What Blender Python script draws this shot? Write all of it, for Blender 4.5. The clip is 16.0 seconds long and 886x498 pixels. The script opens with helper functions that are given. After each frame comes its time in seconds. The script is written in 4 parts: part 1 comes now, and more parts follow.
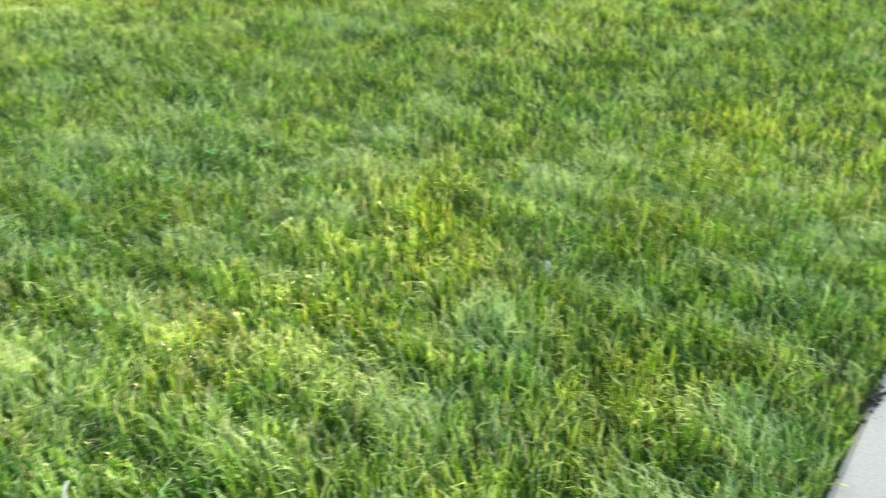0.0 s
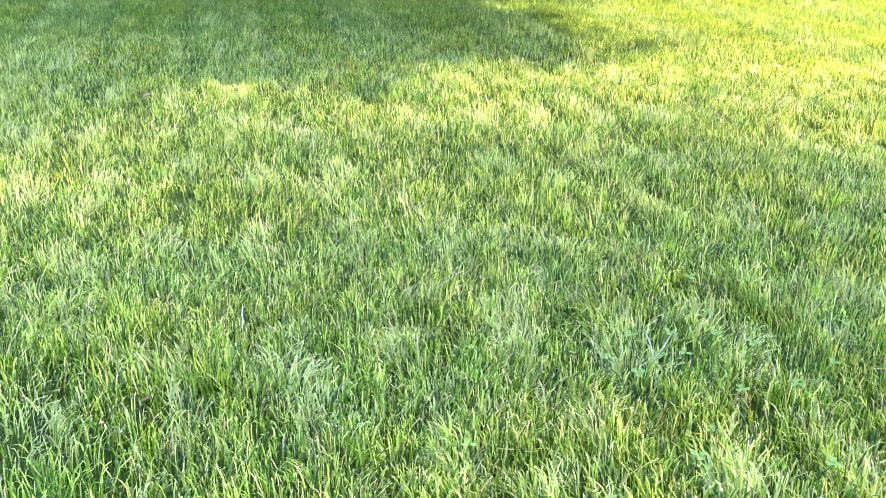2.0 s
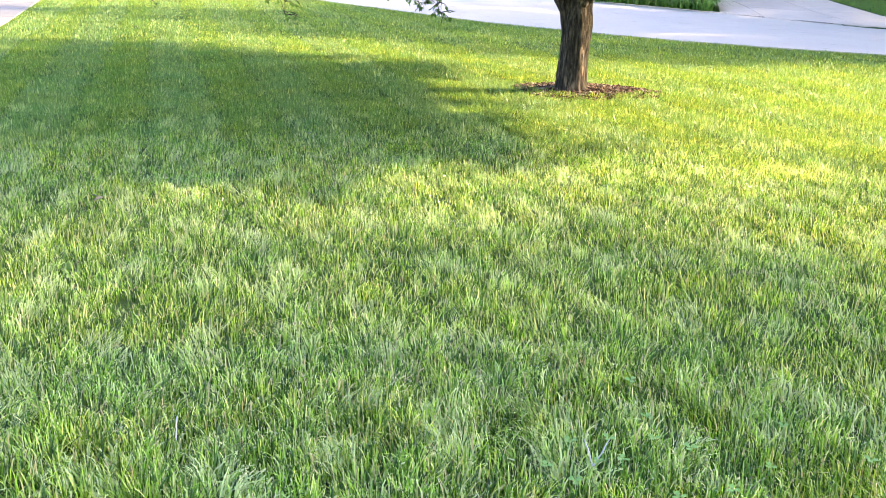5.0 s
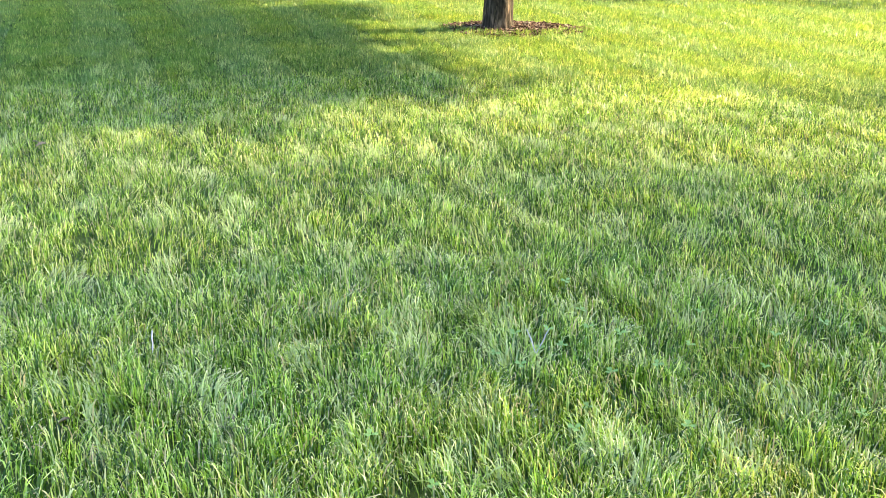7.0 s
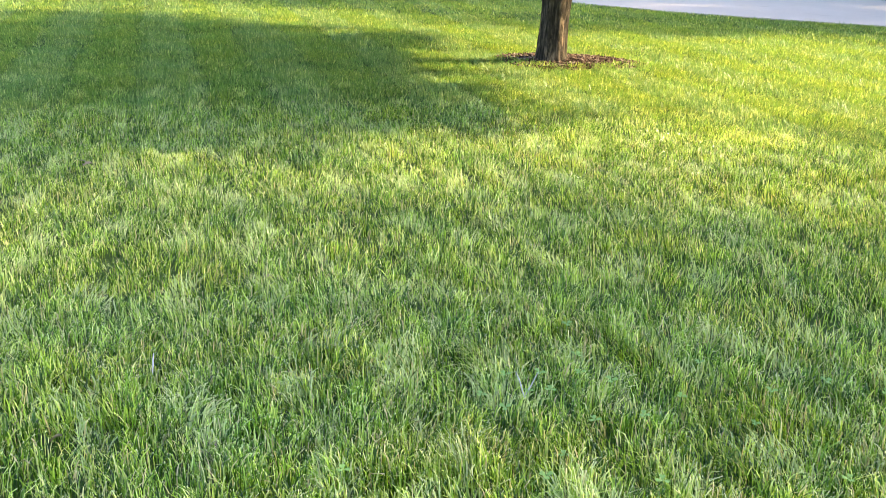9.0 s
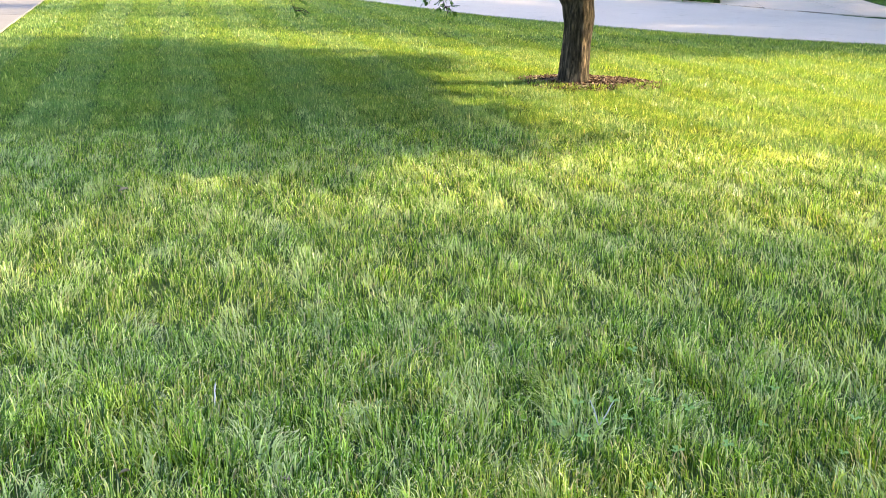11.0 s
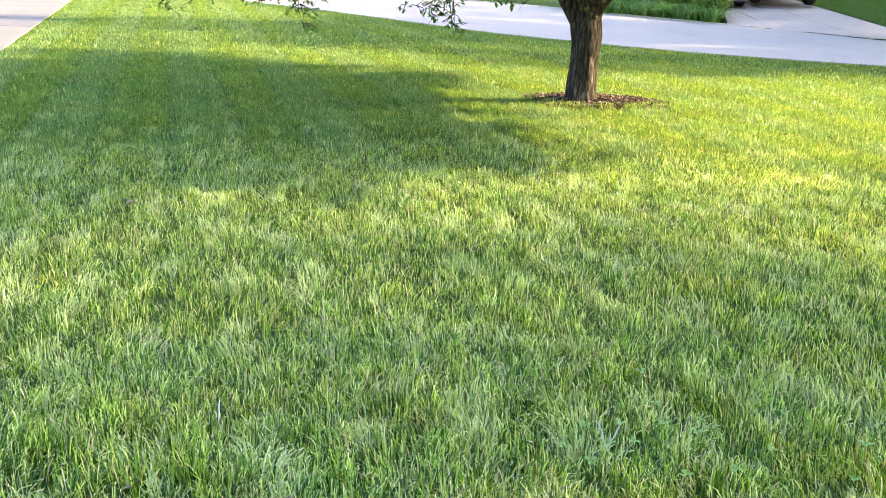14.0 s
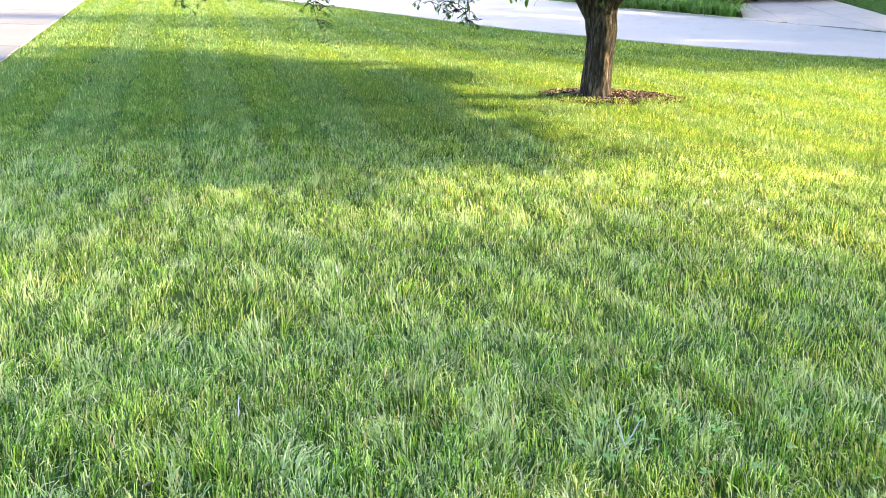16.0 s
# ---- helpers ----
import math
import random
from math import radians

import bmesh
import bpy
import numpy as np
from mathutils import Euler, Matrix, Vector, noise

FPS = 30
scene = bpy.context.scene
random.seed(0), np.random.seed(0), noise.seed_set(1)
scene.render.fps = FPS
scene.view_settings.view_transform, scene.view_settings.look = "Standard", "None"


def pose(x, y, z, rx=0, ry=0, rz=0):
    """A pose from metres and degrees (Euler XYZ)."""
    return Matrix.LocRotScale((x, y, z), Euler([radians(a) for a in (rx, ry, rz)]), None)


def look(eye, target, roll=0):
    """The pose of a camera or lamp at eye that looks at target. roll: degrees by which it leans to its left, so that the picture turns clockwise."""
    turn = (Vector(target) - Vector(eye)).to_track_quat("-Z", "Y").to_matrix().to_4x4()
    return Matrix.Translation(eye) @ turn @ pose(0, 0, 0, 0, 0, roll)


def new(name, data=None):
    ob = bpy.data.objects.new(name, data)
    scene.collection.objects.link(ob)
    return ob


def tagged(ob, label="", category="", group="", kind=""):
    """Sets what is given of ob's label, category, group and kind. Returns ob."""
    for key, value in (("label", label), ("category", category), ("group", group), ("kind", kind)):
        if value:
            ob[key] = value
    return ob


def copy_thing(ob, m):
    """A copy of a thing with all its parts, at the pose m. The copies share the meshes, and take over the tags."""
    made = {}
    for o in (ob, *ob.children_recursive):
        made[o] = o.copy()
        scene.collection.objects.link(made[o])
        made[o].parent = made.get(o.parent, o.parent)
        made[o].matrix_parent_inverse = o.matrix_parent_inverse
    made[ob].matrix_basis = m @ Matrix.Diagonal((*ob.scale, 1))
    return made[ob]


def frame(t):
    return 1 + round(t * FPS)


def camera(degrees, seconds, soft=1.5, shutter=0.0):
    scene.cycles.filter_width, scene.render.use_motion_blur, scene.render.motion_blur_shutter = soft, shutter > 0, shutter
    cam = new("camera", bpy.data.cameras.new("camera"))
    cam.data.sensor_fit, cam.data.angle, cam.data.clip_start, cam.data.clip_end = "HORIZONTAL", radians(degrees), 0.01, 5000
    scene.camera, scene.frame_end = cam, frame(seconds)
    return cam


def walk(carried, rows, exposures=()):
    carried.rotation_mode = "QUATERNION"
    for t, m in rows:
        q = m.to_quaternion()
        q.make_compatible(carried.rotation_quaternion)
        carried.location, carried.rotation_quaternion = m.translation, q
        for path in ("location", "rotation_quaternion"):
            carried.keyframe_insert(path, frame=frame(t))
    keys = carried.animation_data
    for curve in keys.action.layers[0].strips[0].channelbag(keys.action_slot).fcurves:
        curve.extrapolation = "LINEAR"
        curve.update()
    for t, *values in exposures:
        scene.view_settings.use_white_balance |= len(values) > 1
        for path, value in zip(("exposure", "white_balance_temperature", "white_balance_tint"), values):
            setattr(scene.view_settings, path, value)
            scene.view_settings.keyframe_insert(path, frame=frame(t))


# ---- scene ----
cam = camera(54.7, 16.0, 0.85, 0.16)
PATH = [
    (0, (-0.06, -2.12, 1.305), (1.118, -0.91, 0.234), 3.6),
    (0.1, (-0.115, -2.088, 1.299), (0.958, -0.789, 0.221), 3.5),
    (0.2, (-0.148, -2.071, 1.288), (0.798, -0.678, 0.208), 3.1),
    (0.3, (-0.178, -2.074, 1.284), (0.656, -0.609, 0.208), 2.7),
    (0.5, (-0.211, -2.061, 1.278), (0.288, -0.448, 0.206), 1.9),
    (1, (-0.248, -2.06, 1.293), (-0.301, -0.354, 0.25), 1.9),
    (1.5, (-0.27, -2.057, 1.314), (-0.447, -0.303, 0.371), 1.7),
    (2, (-0.282, -2.058, 1.325), (-0.444, -0.262, 0.459), 1.6),
    (2.5, (-0.284, -2.056, 1.338), (-0.425, -0.232, 0.531), 1.4),
    (3, (-0.289, -2.056, 1.362), (-0.434, -0.189, 0.658), 1.3),
    (3.5, (-0.287, -2.052, 1.367), (-0.441, -0.166, 0.719), 1.1),
    (3.7, (-0.295, -2.053, 1.368), (-0.443, -0.161, 0.734), 1.3),
    (5.8, (-0.131, -2.054, 1.365), (-0.222, -0.174, 0.687), 2.0),
    (6, (-0.128, -2.086, 1.368), (-0.213, -0.209, 0.682), 1.9),
    (6.5, (-0.171, -2.194, 1.357), (-0.129, -0.346, 0.593), 1.3),
    (7, (-0.237, -2.314, 1.343), (-0.178, -0.469, 0.575), 1.2),
    (7.5, (-0.251, -2.365, 1.356), (-0.188, -0.518, 0.59), 1.4),
    (8, (-0.197, -2.366, 1.362), (-0.14, -0.518, 0.598), 1.7),
    (8.5, (-0.07, -2.347, 1.394), (-0.07, -0.494, 0.641), 1.7),
    (9, (-0.015, -2.324, 1.408), (-0.109, -0.461, 0.687), 2.0),
    (9.5, (-0.143, -2.303, 1.392), (-0.249, -0.437, 0.68), 2.0),
    (9.7, (-0.215, -2.3, 1.384), (-0.321, -0.434, 0.673), 1.9),
    (12, (-0.228, -2.254, 1.391), (-0.337, -0.363, 0.75), 1.4),
    (12.5, (-0.237, -2.255, 1.39), (-0.352, -0.362, 0.754), 1.7),
    (13, (-0.234, -2.251, 1.383), (-0.35, -0.358, 0.749), 1.8),
    (13.5, (-0.241, -2.247, 1.38), (-0.349, -0.358, 0.733), 2.1),
    (14, (-0.236, -2.253, 1.39), (-0.354, -0.362, 0.751), 2.1),
    (14.5, (-0.223, -2.29, 1.383), (-0.348, -0.397, 0.751), 2.0),
    (15, (-0.223, -2.293, 1.385), (-0.359, -0.401, 0.75), 1.9),
    (15.5, (-0.236, -2.265, 1.379), (-0.385, -0.377, 0.735), 1.8),
    (16, (-0.25, -2.255, 1.395), (-0.399, -0.369, 0.746), 1.7),
]
# seconds, stops, kelvin, tint
EXPOSURES = [(0.0, 2.0, 6790.0, -10.0), (0.5, 2.46, 5990.0, 8.0), (1.5, 2.5, 5960.0, 12.0), (2.5, 2.29, 5920.0, 15.0), (3.5, 1.94, 5920.0, 15.5),
             (6.0, 2.19, 5850.0, 15.0), (7.5, 1.98, 5920.0, 11.0), (9.5, 1.84, 6210.0, 10.5), (12.5, 1.8, 6070.0, 12.5), (16.0, 2.07, 5850.0, 10.5)]
walk(cam, [(t, look(e, g, r)) for t, e, g, r in PATH], EXPOSURES)

# ---- light: a low evening sun and an open sky ----
SUN_EL, SUN_AZ = 30.0, 14.0         # degrees above the ground; degrees from +x towards +y
world = bpy.data.worlds.new("world")
scene.world = world
world.use_nodes = True
wn = world.node_tree
sky = wn.nodes.new("ShaderNodeTexSky")
sky.sky_type = "NISHITA"
sky.sun_disc = False
sky.sun_elevation = radians(SUN_EL)
sky.sun_rotation = radians(90 - SUN_AZ)
sky.dust_density = 3.0          # evening haze
wn.links.new(sky.outputs[0], wn.nodes["Background"].inputs[0])
wn.nodes["Background"].inputs[1].default_value = 0.15
sun = new("sun", bpy.data.lights.new("sun", "SUN"))
sun.data.energy, sun.data.angle, sun.data.color = 4.65, radians(1.5), (1.0, 0.765, 0.37)
sun_way = Vector((math.cos(radians(SUN_EL)) * math.cos(radians(SUN_AZ)),
                  math.cos(radians(SUN_EL)) * math.sin(radians(SUN_AZ)), math.sin(radians(SUN_EL))))
sun.matrix_world = look(sun_way * 60, (0, 0, 0))

# ---- materials ----


def material(name, rough=0.7, spec=0.4, metal=0.0):
    m = bpy.data.materials.new(name)
    m.use_nodes = True
    b = m.node_tree.nodes["Principled BSDF"]
    b.inputs["Roughness"].default_value = rough
    b.inputs["Specular IOR Level"].default_value = spec
    b.inputs["Metallic"].default_value = metal
    return m, m.node_tree, b


def rgb(c):
    return (*c, 1.0)


def ramp(nt, value, stops):
    r = nt.nodes.new("ShaderNodeValToRGB")
    e = r.color_ramp.elements
    while len(e) < len(stops):
        e.new(0.5)
    for el, (p, c) in zip(e, stops):
        el.position, el.color = p, rgb(c)
    nt.links.new(value, r.inputs[0])
    return r.outputs[0]


def coords(nt, stretch=(1, 1, 1), turn=0.0):
    g = nt.nodes.new("ShaderNodeNewGeometry")
    m = nt.nodes.new("ShaderNodeMapping")
    m.inputs["Scale"].default_value = stretch
    r = nt.nodes.new("ShaderNodeMapping")
    r.inputs["Rotation"].default_value = (0, 0, turn)
    nt.links.new(g.outputs["Position"], r.inputs[0])
    nt.links.new(r.outputs[0], m.inputs[0])
    return m.outputs[0]


def noisy(nt, co, scale, detail=4.0, rough=0.55):
    n = nt.nodes.new("ShaderNodeTexNoise")
    n.inputs["Scale"].default_value = scale
    n.inputs["Detail"].default_value = detail
    n.inputs["Roughness"].default_value = rough
    nt.links.new(co, n.inputs["Vector"])
    return n.outputs[0]


def mixed(nt, a, b, fac, kind="MIX"):
    m = nt.nodes.new("ShaderNodeMix")
    m.data_type, m.blend_type = "RGBA", kind
    for sock, v in ((m.inputs[0], fac), (m.inputs[6], a), (m.inputs[7], b)):
        if isinstance(v, bpy.types.NodeSocket):
            nt.links.new(v, sock)
        else:
            sock.default_value = v if isinstance(v, float) else rgb(v)
    return m.outputs[2]


def bumped(nt, b, height, strength, dist):
    n = nt.nodes.new("ShaderNodeBump")
    n.inputs["Strength"].default_value = strength
    n.inputs["Distance"].default_value = dist
    nt.links.new(height, n.inputs["Height"])
    nt.links.new(n.outputs[0], b.inputs["Normal"])


def island(nt):
    return nt.nodes.new("ShaderNodeNewGeometry").outputs["Random Per Island"]


def leafy(name, stops, through_tint, thin=0.4, rough=0.42, spec=0.5, patch=None):
    """Thin leaves and blades: a glossy skin over a body that lets light through."""
    m, nt, b = material(name, rough, spec)
    col = ramp(nt, island(nt), stops)
    if patch:
        fac = ramp(nt, noisy(nt, coords(nt), patch[0], 3.0), [(0.38, (0, 0, 0)), (0.66, (1, 1, 1))])
        col = mixed(nt, col, mixed(nt, col, patch[1], 1.0, "MULTIPLY"), fac)
    nt.links.new(col, b.inputs["Base Color"])
    tr = nt.nodes.new("ShaderNodeBsdfTranslucent")
    nt.links.new(mixed(nt, col, through_tint, 1.0, "MULTIPLY"), tr.inputs[0])
    mx = nt.nodes.new("ShaderNodeMixShader")
    mx.inputs[0].default_value = thin
    nt.links.new(b.outputs[0], mx.inputs[1])
    nt.links.new(tr.outputs[0], mx.inputs[2])
    nt.links.new(mx.outputs[0], nt.nodes["Material Output"].inputs[0])
    return m


def grass_material(name, stops, thin_tint, lo, hi, rough, thin):
    m, nt, b = material(name, rough, 0.6)
    co = coords(nt)
    col = ramp(nt, island(nt), stops)
    warm = ramp(nt, noisy(nt, co, 1.9, 4.0), [(0.36, (0.92, 1.0, 0.98)), (0.64, (1.14, 1.04, 0.76))])
    tuft = ramp(nt, noisy(nt, co, 6.5, 5.0, 0.6), [(0.33, (lo, lo, lo)), (0.67, (hi, hi, hi * 0.96))])
    col = mixed(nt, mixed(nt, col, warm, 1.0, "MULTIPLY"), tuft, 1.0, "MULTIPLY")
    # combed patches: blade sheen painted as pale colour, which the straw stalks share
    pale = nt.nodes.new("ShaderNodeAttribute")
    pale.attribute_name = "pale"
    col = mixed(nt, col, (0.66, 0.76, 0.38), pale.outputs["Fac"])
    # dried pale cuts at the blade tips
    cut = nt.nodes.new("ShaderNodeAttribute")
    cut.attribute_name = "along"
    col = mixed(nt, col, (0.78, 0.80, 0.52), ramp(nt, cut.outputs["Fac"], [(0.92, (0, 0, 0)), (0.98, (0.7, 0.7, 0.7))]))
    nt.links.new(col, b.inputs["Base Color"])
    tr = nt.nodes.new("ShaderNodeBsdfTranslucent")
    nt.links.new(mixed(nt, col, thin_tint, 1.0, "MULTIPLY"), tr.inputs[0])
    mx = nt.nodes.new("ShaderNodeMixShader")
    mx.inputs[0].default_value = thin
    nt.links.new(b.outputs[0], mx.inputs[1])
    nt.links.new(tr.outputs[0], mx.inputs[2])
    nt.links.new(mx.outputs[0], nt.nodes["Material Output"].inputs[0])
    return m


# blade tones; the palest green also stands in for glossy highlights
GRASS = grass_material("grass_blades", [(0.0, (0.022, 0.06, 0.008)), (0.3, (0.072, 0.175, 0.02)), (0.55, (0.25, 0.43, 0.058)), (0.8, (0.54, 0.73, 0.145)), (0.93, (0.86, 0.92, 0.5)), (0.965, (0.64, 0.56, 0.37))],
                       (1.55, 1.4, 0.4), 0.7, 1.2, 0.22, 0.36)
# further off one blade stands for several, so their colours lie closer together
# the palest stop paints in glints of sun on the blades
LAWN = grass_material("lawn_blades", [(0.0, (0.1, 0.195, 0.053)), (0.5, (0.17, 0.3, 0.086)), (0.88, (0.3, 0.43, 0.15)), (1.0, (0.7, 0.76, 0.46))], (1.65, 1.4, 0.46), 0.9, 1.08, 0.36, 0.46)
FARGRASS = leafy("far_grass_blades", [(0.0, (0.115, 0.23, 0.05)), (1.0, (0.17, 0.3, 0.07))], (1.6, 1.4, 0.5), 0.35)
LEAF = leafy("tree_leaves", [(0.0, (0.04, 0.09, 0.02)), (0.6, (0.07, 0.14, 0.028)), (1.0, (0.12, 0.2, 0.045))],
             (1.3, 1.5, 0.4), 0.25, 0.4, 0.5)
CRAB = leafy("crabapple_leaves", [(0.0, (0.07, 0.15, 0.03)), (0.6, (0.13, 0.24, 0.045)), (1.0, (0.24, 0.36, 0.08))],
             (1.4, 1.5, 0.4), 0.42, 0.4, 0.5)
LILY = leafy("strap_leaves", [(0.0, (0.13, 0.28, 0.05)), (0.7, (0.26, 0.43, 0.09)), (1.0, (0.45, 0.55, 0.2))],
             (1.4, 1.4, 0.5), 0.3, 0.4, 0.5)
SHRUB = leafy("shrub_leaves", [(0.0, (0.13, 0.24, 0.04)), (1.0, (0.35, 0.46, 0.1))], (1.4, 1.4, 0.5), 0.3)
CLOVER = leafy("clover_leaves", [(0.0, (0.19, 0.38, 0.08)), (1.0, (0.32, 0.5, 0.16))], (1.3, 1.3, 0.6), 0.3, 0.65, 0.3)


def soil_material():
    m, nt, b = material("lawn_soil", 0.95, 0.1)
    co = coords(nt)
    c = ramp(nt, noisy(nt, co, 9.0, 6.0), [(0.3, (0.022, 0.032, 0.009)), (0.55, (0.045, 0.07, 0.016)), (0.8, (0.09, 0.085, 0.042))])
    far = ramp(nt, noisy(nt, co, 0.5, 3.0), [(0.35, (0.08, 0.145, 0.03)), (0.7, (0.12, 0.185, 0.04))])
    nt.links.new(mixed(nt, c, far, 0.45), b.inputs["Base Color"])
    bumped(nt, b, noisy(nt, co, 45.0, 6.0), 0.8, 0.03)
    return m


def concrete_material(name, tone, blotch=0.12):
    m, nt, b = material(name, 0.85, 0.3)
    co = coords(nt)
    oi = nt.nodes.new("ShaderNodeObjectInfo").outputs["Random"]
    base = ramp(nt, noisy(nt, co, 0.8, 6.0, 0.6), [(0.25, tuple(v * (1 - blotch) for v in tone)), (0.75, tuple(min(1, v * (1 + blotch)) for v in tone))])
    fine = ramp(nt, noisy(nt, co, 140.0, 3.0), [(0.3, (0.86, 0.86, 0.86)), (0.7, (1.08, 1.08, 1.08))])
    slab = ramp(nt, oi, [(0.0, (0.93, 0.93, 0.92)), (1.0, (1.05, 1.04, 1.02))])
    stain = ramp(nt, noisy(nt, co, 2.6, 8.0, 0.7), [(0.27, (0.7, 0.67, 0.62)), (0.42, (1, 1, 1))])
    c = mixed(nt, mixed(nt, mixed(nt, base, fine, 1.0, "MULTIPLY"), slab, 1.0, "MULTIPLY"), stain, 1.0, "MULTIPLY")
    nt.links.new(c, b.inputs["Base Color"])
    bumped(nt, b, noisy(nt, co, 90.0, 5.0), 0.35, 0.004)
    return m


CONCRETE = concrete_material("weathered_concrete", (0.56, 0.475, 0.43))
DRIVE_CONCRETE = concrete_material("stained_drive_concrete", (0.25, 0.232, 0.238))
PALE_CONCRETE = concrete_material("pale_concrete", (0.8, 0.63, 0.52))
ROADTOP = concrete_material("grey_road_surface", (0.72, 0.61, 0.545), 0.05)


def bark_material():
    m, nt, b = material("furrowed_bark", 0.92, 0.15)
    co = coords(nt, (1, 1, 0.16))
    n = noisy(nt, co, 34.0, 7.0, 0.62)
    c = ramp(nt, n, [(0.36, (0.016, 0.013, 0.0105)), (0.52, (0.062, 0.049, 0.038)), (0.68, (0.19, 0.148, 0.112))])
    peel = ramp(nt, noisy(nt, coords(nt, (1, 1, 0.3)), 9.0, 5.0, 0.6), [(0.56, (0, 0, 0)), (0.64, (1, 1, 1))])
    c = mixed(nt, c, (0.34, 0.25, 0.17), mixed(nt, (0, 0, 0), peel, 0.75))
    nt.links.new(c, b.inputs["Base Color"])
    bumped(nt, b, n, 1.0, 0.03)
    return m


BARK = bark_material()


def mulch_material():
    m, nt, b = material("wood_chips", 0.9, 0.15)
    nt.links.new(ramp(nt, island(nt), [(0.0, (0.028, 0.017, 0.013)), (0.5, (0.1, 0.06, 0.047)), (0.82, (0.24, 0.16, 0.125)), (1.0, (0.5, 0.4, 0.33))]), b.inputs["Base Color"])
    bumped(nt, b, noisy(nt, coords(nt), 160.0, 4.0), 0.5, 0.004)
    return m


MULCH = mulch_material()


def plain(name, c, rough=0.5, spec=0.4, metal=0.0, vary=0.1, scale=6.0):
    m, nt, b = material(name, rough, spec, metal)
    lo, hi = tuple(v * (1 - vary) for v in c), tuple(v * (1 + vary) for v in c)
    nt.links.new(ramp(nt, noisy(nt, coords(nt), scale, 5.0), [(0.3, lo), (0.7, hi)]), b.inputs["Base Color"])
    return m


RUBBER = plain("tyre_rubber", (0.018, 0.018, 0.019), 0.8, 0.3)
STEEL = plain("wheel_alloy", (0.55, 0.56, 0.58), 0.3, 0.5, 1.0)
SILVER = plain("silver_car_paint", (0.62, 0.64, 0.66), 0.25, 0.6, 0.3, 0.02)
DARKPAINT = plain("black_car_paint", (0.018, 0.019, 0.023), 0.2, 0.6, 0.0, 0.02)
TRIM = plain("black_plastic_trim", (0.025, 0.025, 0.027), 0.55)
CARGLASS = plain("tinted_car_glass", (0.02, 0.025, 0.03), 0.06, 0.7, 0.0, 0.02)
LAMPGLASS = plain("lamp_lens", (0.7, 0.7, 0.7), 0.15, 0.6, 0.0, 0.05)
DRYLEAF = plain("dry_leaf", (0.34, 0.265, 0.16), 0.8, 0.2, 0.0, 0.3, 60.0)
PALEWOOD = plain("bleached_stick", (0.62, 0.58, 0.52), 0.8, 0.2, 0.0, 0.15, 60.0)
CRUMB = plain("dark_crumbs", (0.03, 0.028, 0.025), 0.95, 0.1)
LITTER = plain("leaf_litter", (0.075, 0.06, 0.045), 0.95, 0.1)

# ---- building helpers ----


def mesh_from(name, verts, faces, mat):
    me = bpy.data.meshes.new(name)
    me.from_pydata([tuple(v) for v in verts], [], [tuple(f) for f in faces])
    me.materials.append(mat)
    me.update()
    return me


def thing(name, data=None, label="", category="", group="", kind=""):
    return tagged(new(name, data), label, category, group, kind)


def part(name, bm, mat, parent, label=""):
    """One mesh object under a thing or a part, from a bmesh or a finished mesh."""
    if isinstance(bm, bmesh.types.BMesh):
        me = bpy.data.meshes.new(name)
        bm.to_mesh(me)
        bm.free()
        me.materials.append(mat)
    else:
        me = bm
    ob = new(name, me)
    ob.parent = parent
    return tagged(ob, label)


def smooth(me):
    me.polygons.foreach_set("use_smooth", [True] * len(me.polygons))
    return me


def box(bm, x0, x1, y0, y1, z0, z1, bevel=0.0, m=None):
    vs = [bm.verts.new(p) for p in ((x0, y0, z0), (x1, y0, z0), (x1, y1, z0), (x0, y1, z0), (x0, y0, z1), (x1, y0, z1), (x1, y1, z1), (x0, y1, z1))]
    fs = [bm.faces.new([vs[i] for i in f]) for f in ((3, 2, 1, 0), (4, 5, 6, 7), (0, 1, 5, 4), (1, 2, 6, 5), (2, 3, 7, 6), (3, 0, 4, 7))]
    if m is not None:
        bmesh.ops.transform(bm, matrix=m, verts=vs)
    if bevel:
        bmesh.ops.bevel(bm, geom=list({e for f in fs for e in f.edges}), offset=bevel, segments=2, affect="EDGES")
    return bm


def triangles(name, verts, tris, mat, along=None, pale=None):
    """A mesh of many triangles from arrays."""
    me = bpy.data.meshes.new(name)
    me.vertices.add(len(verts))
    me.vertices.foreach_set("co", np.asarray(verts, dtype=np.float32).ravel())
    n = len(tris)
    me.loops.add(3 * n)
    me.loops.foreach_set("vertex_index", np.asarray(tris, dtype=np.int32).ravel())
    me.polygons.add(n)
    me.polygons.foreach_set("loop_start", np.arange(0, 3 * n, 3, dtype=np.int32))
    me.materials.append(mat)
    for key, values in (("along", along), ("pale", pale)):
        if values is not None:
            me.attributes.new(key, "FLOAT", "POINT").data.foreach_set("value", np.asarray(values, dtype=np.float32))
    me.update(calc_edges=True)
    return me


RNG = np.random.default_rng(7)
WAVES = RNG.uniform(-1, 1, (24, 3))


def drift(x, y, size, seed=0):
    """Smooth wandering values of about -1 to 1 over the ground, in patches of that size in metres."""
    v = 0
    for k in range(7):
        a, b, c = WAVES[(seed * 5 + k) % 24]
        ang, f = math.pi * (a + 0.3 * k + seed), (0.7 + 0.6 * abs(b)) * 2 * math.pi / size / (1 + 0.12 * k) * (1 + 0.35 * k)
        v = v + np.sin(f * (x * math.cos(ang) + y * math.sin(ang)) + 6 * c + seed * 1.7) / (1 + 0.3 * k)
    return v / 2.6


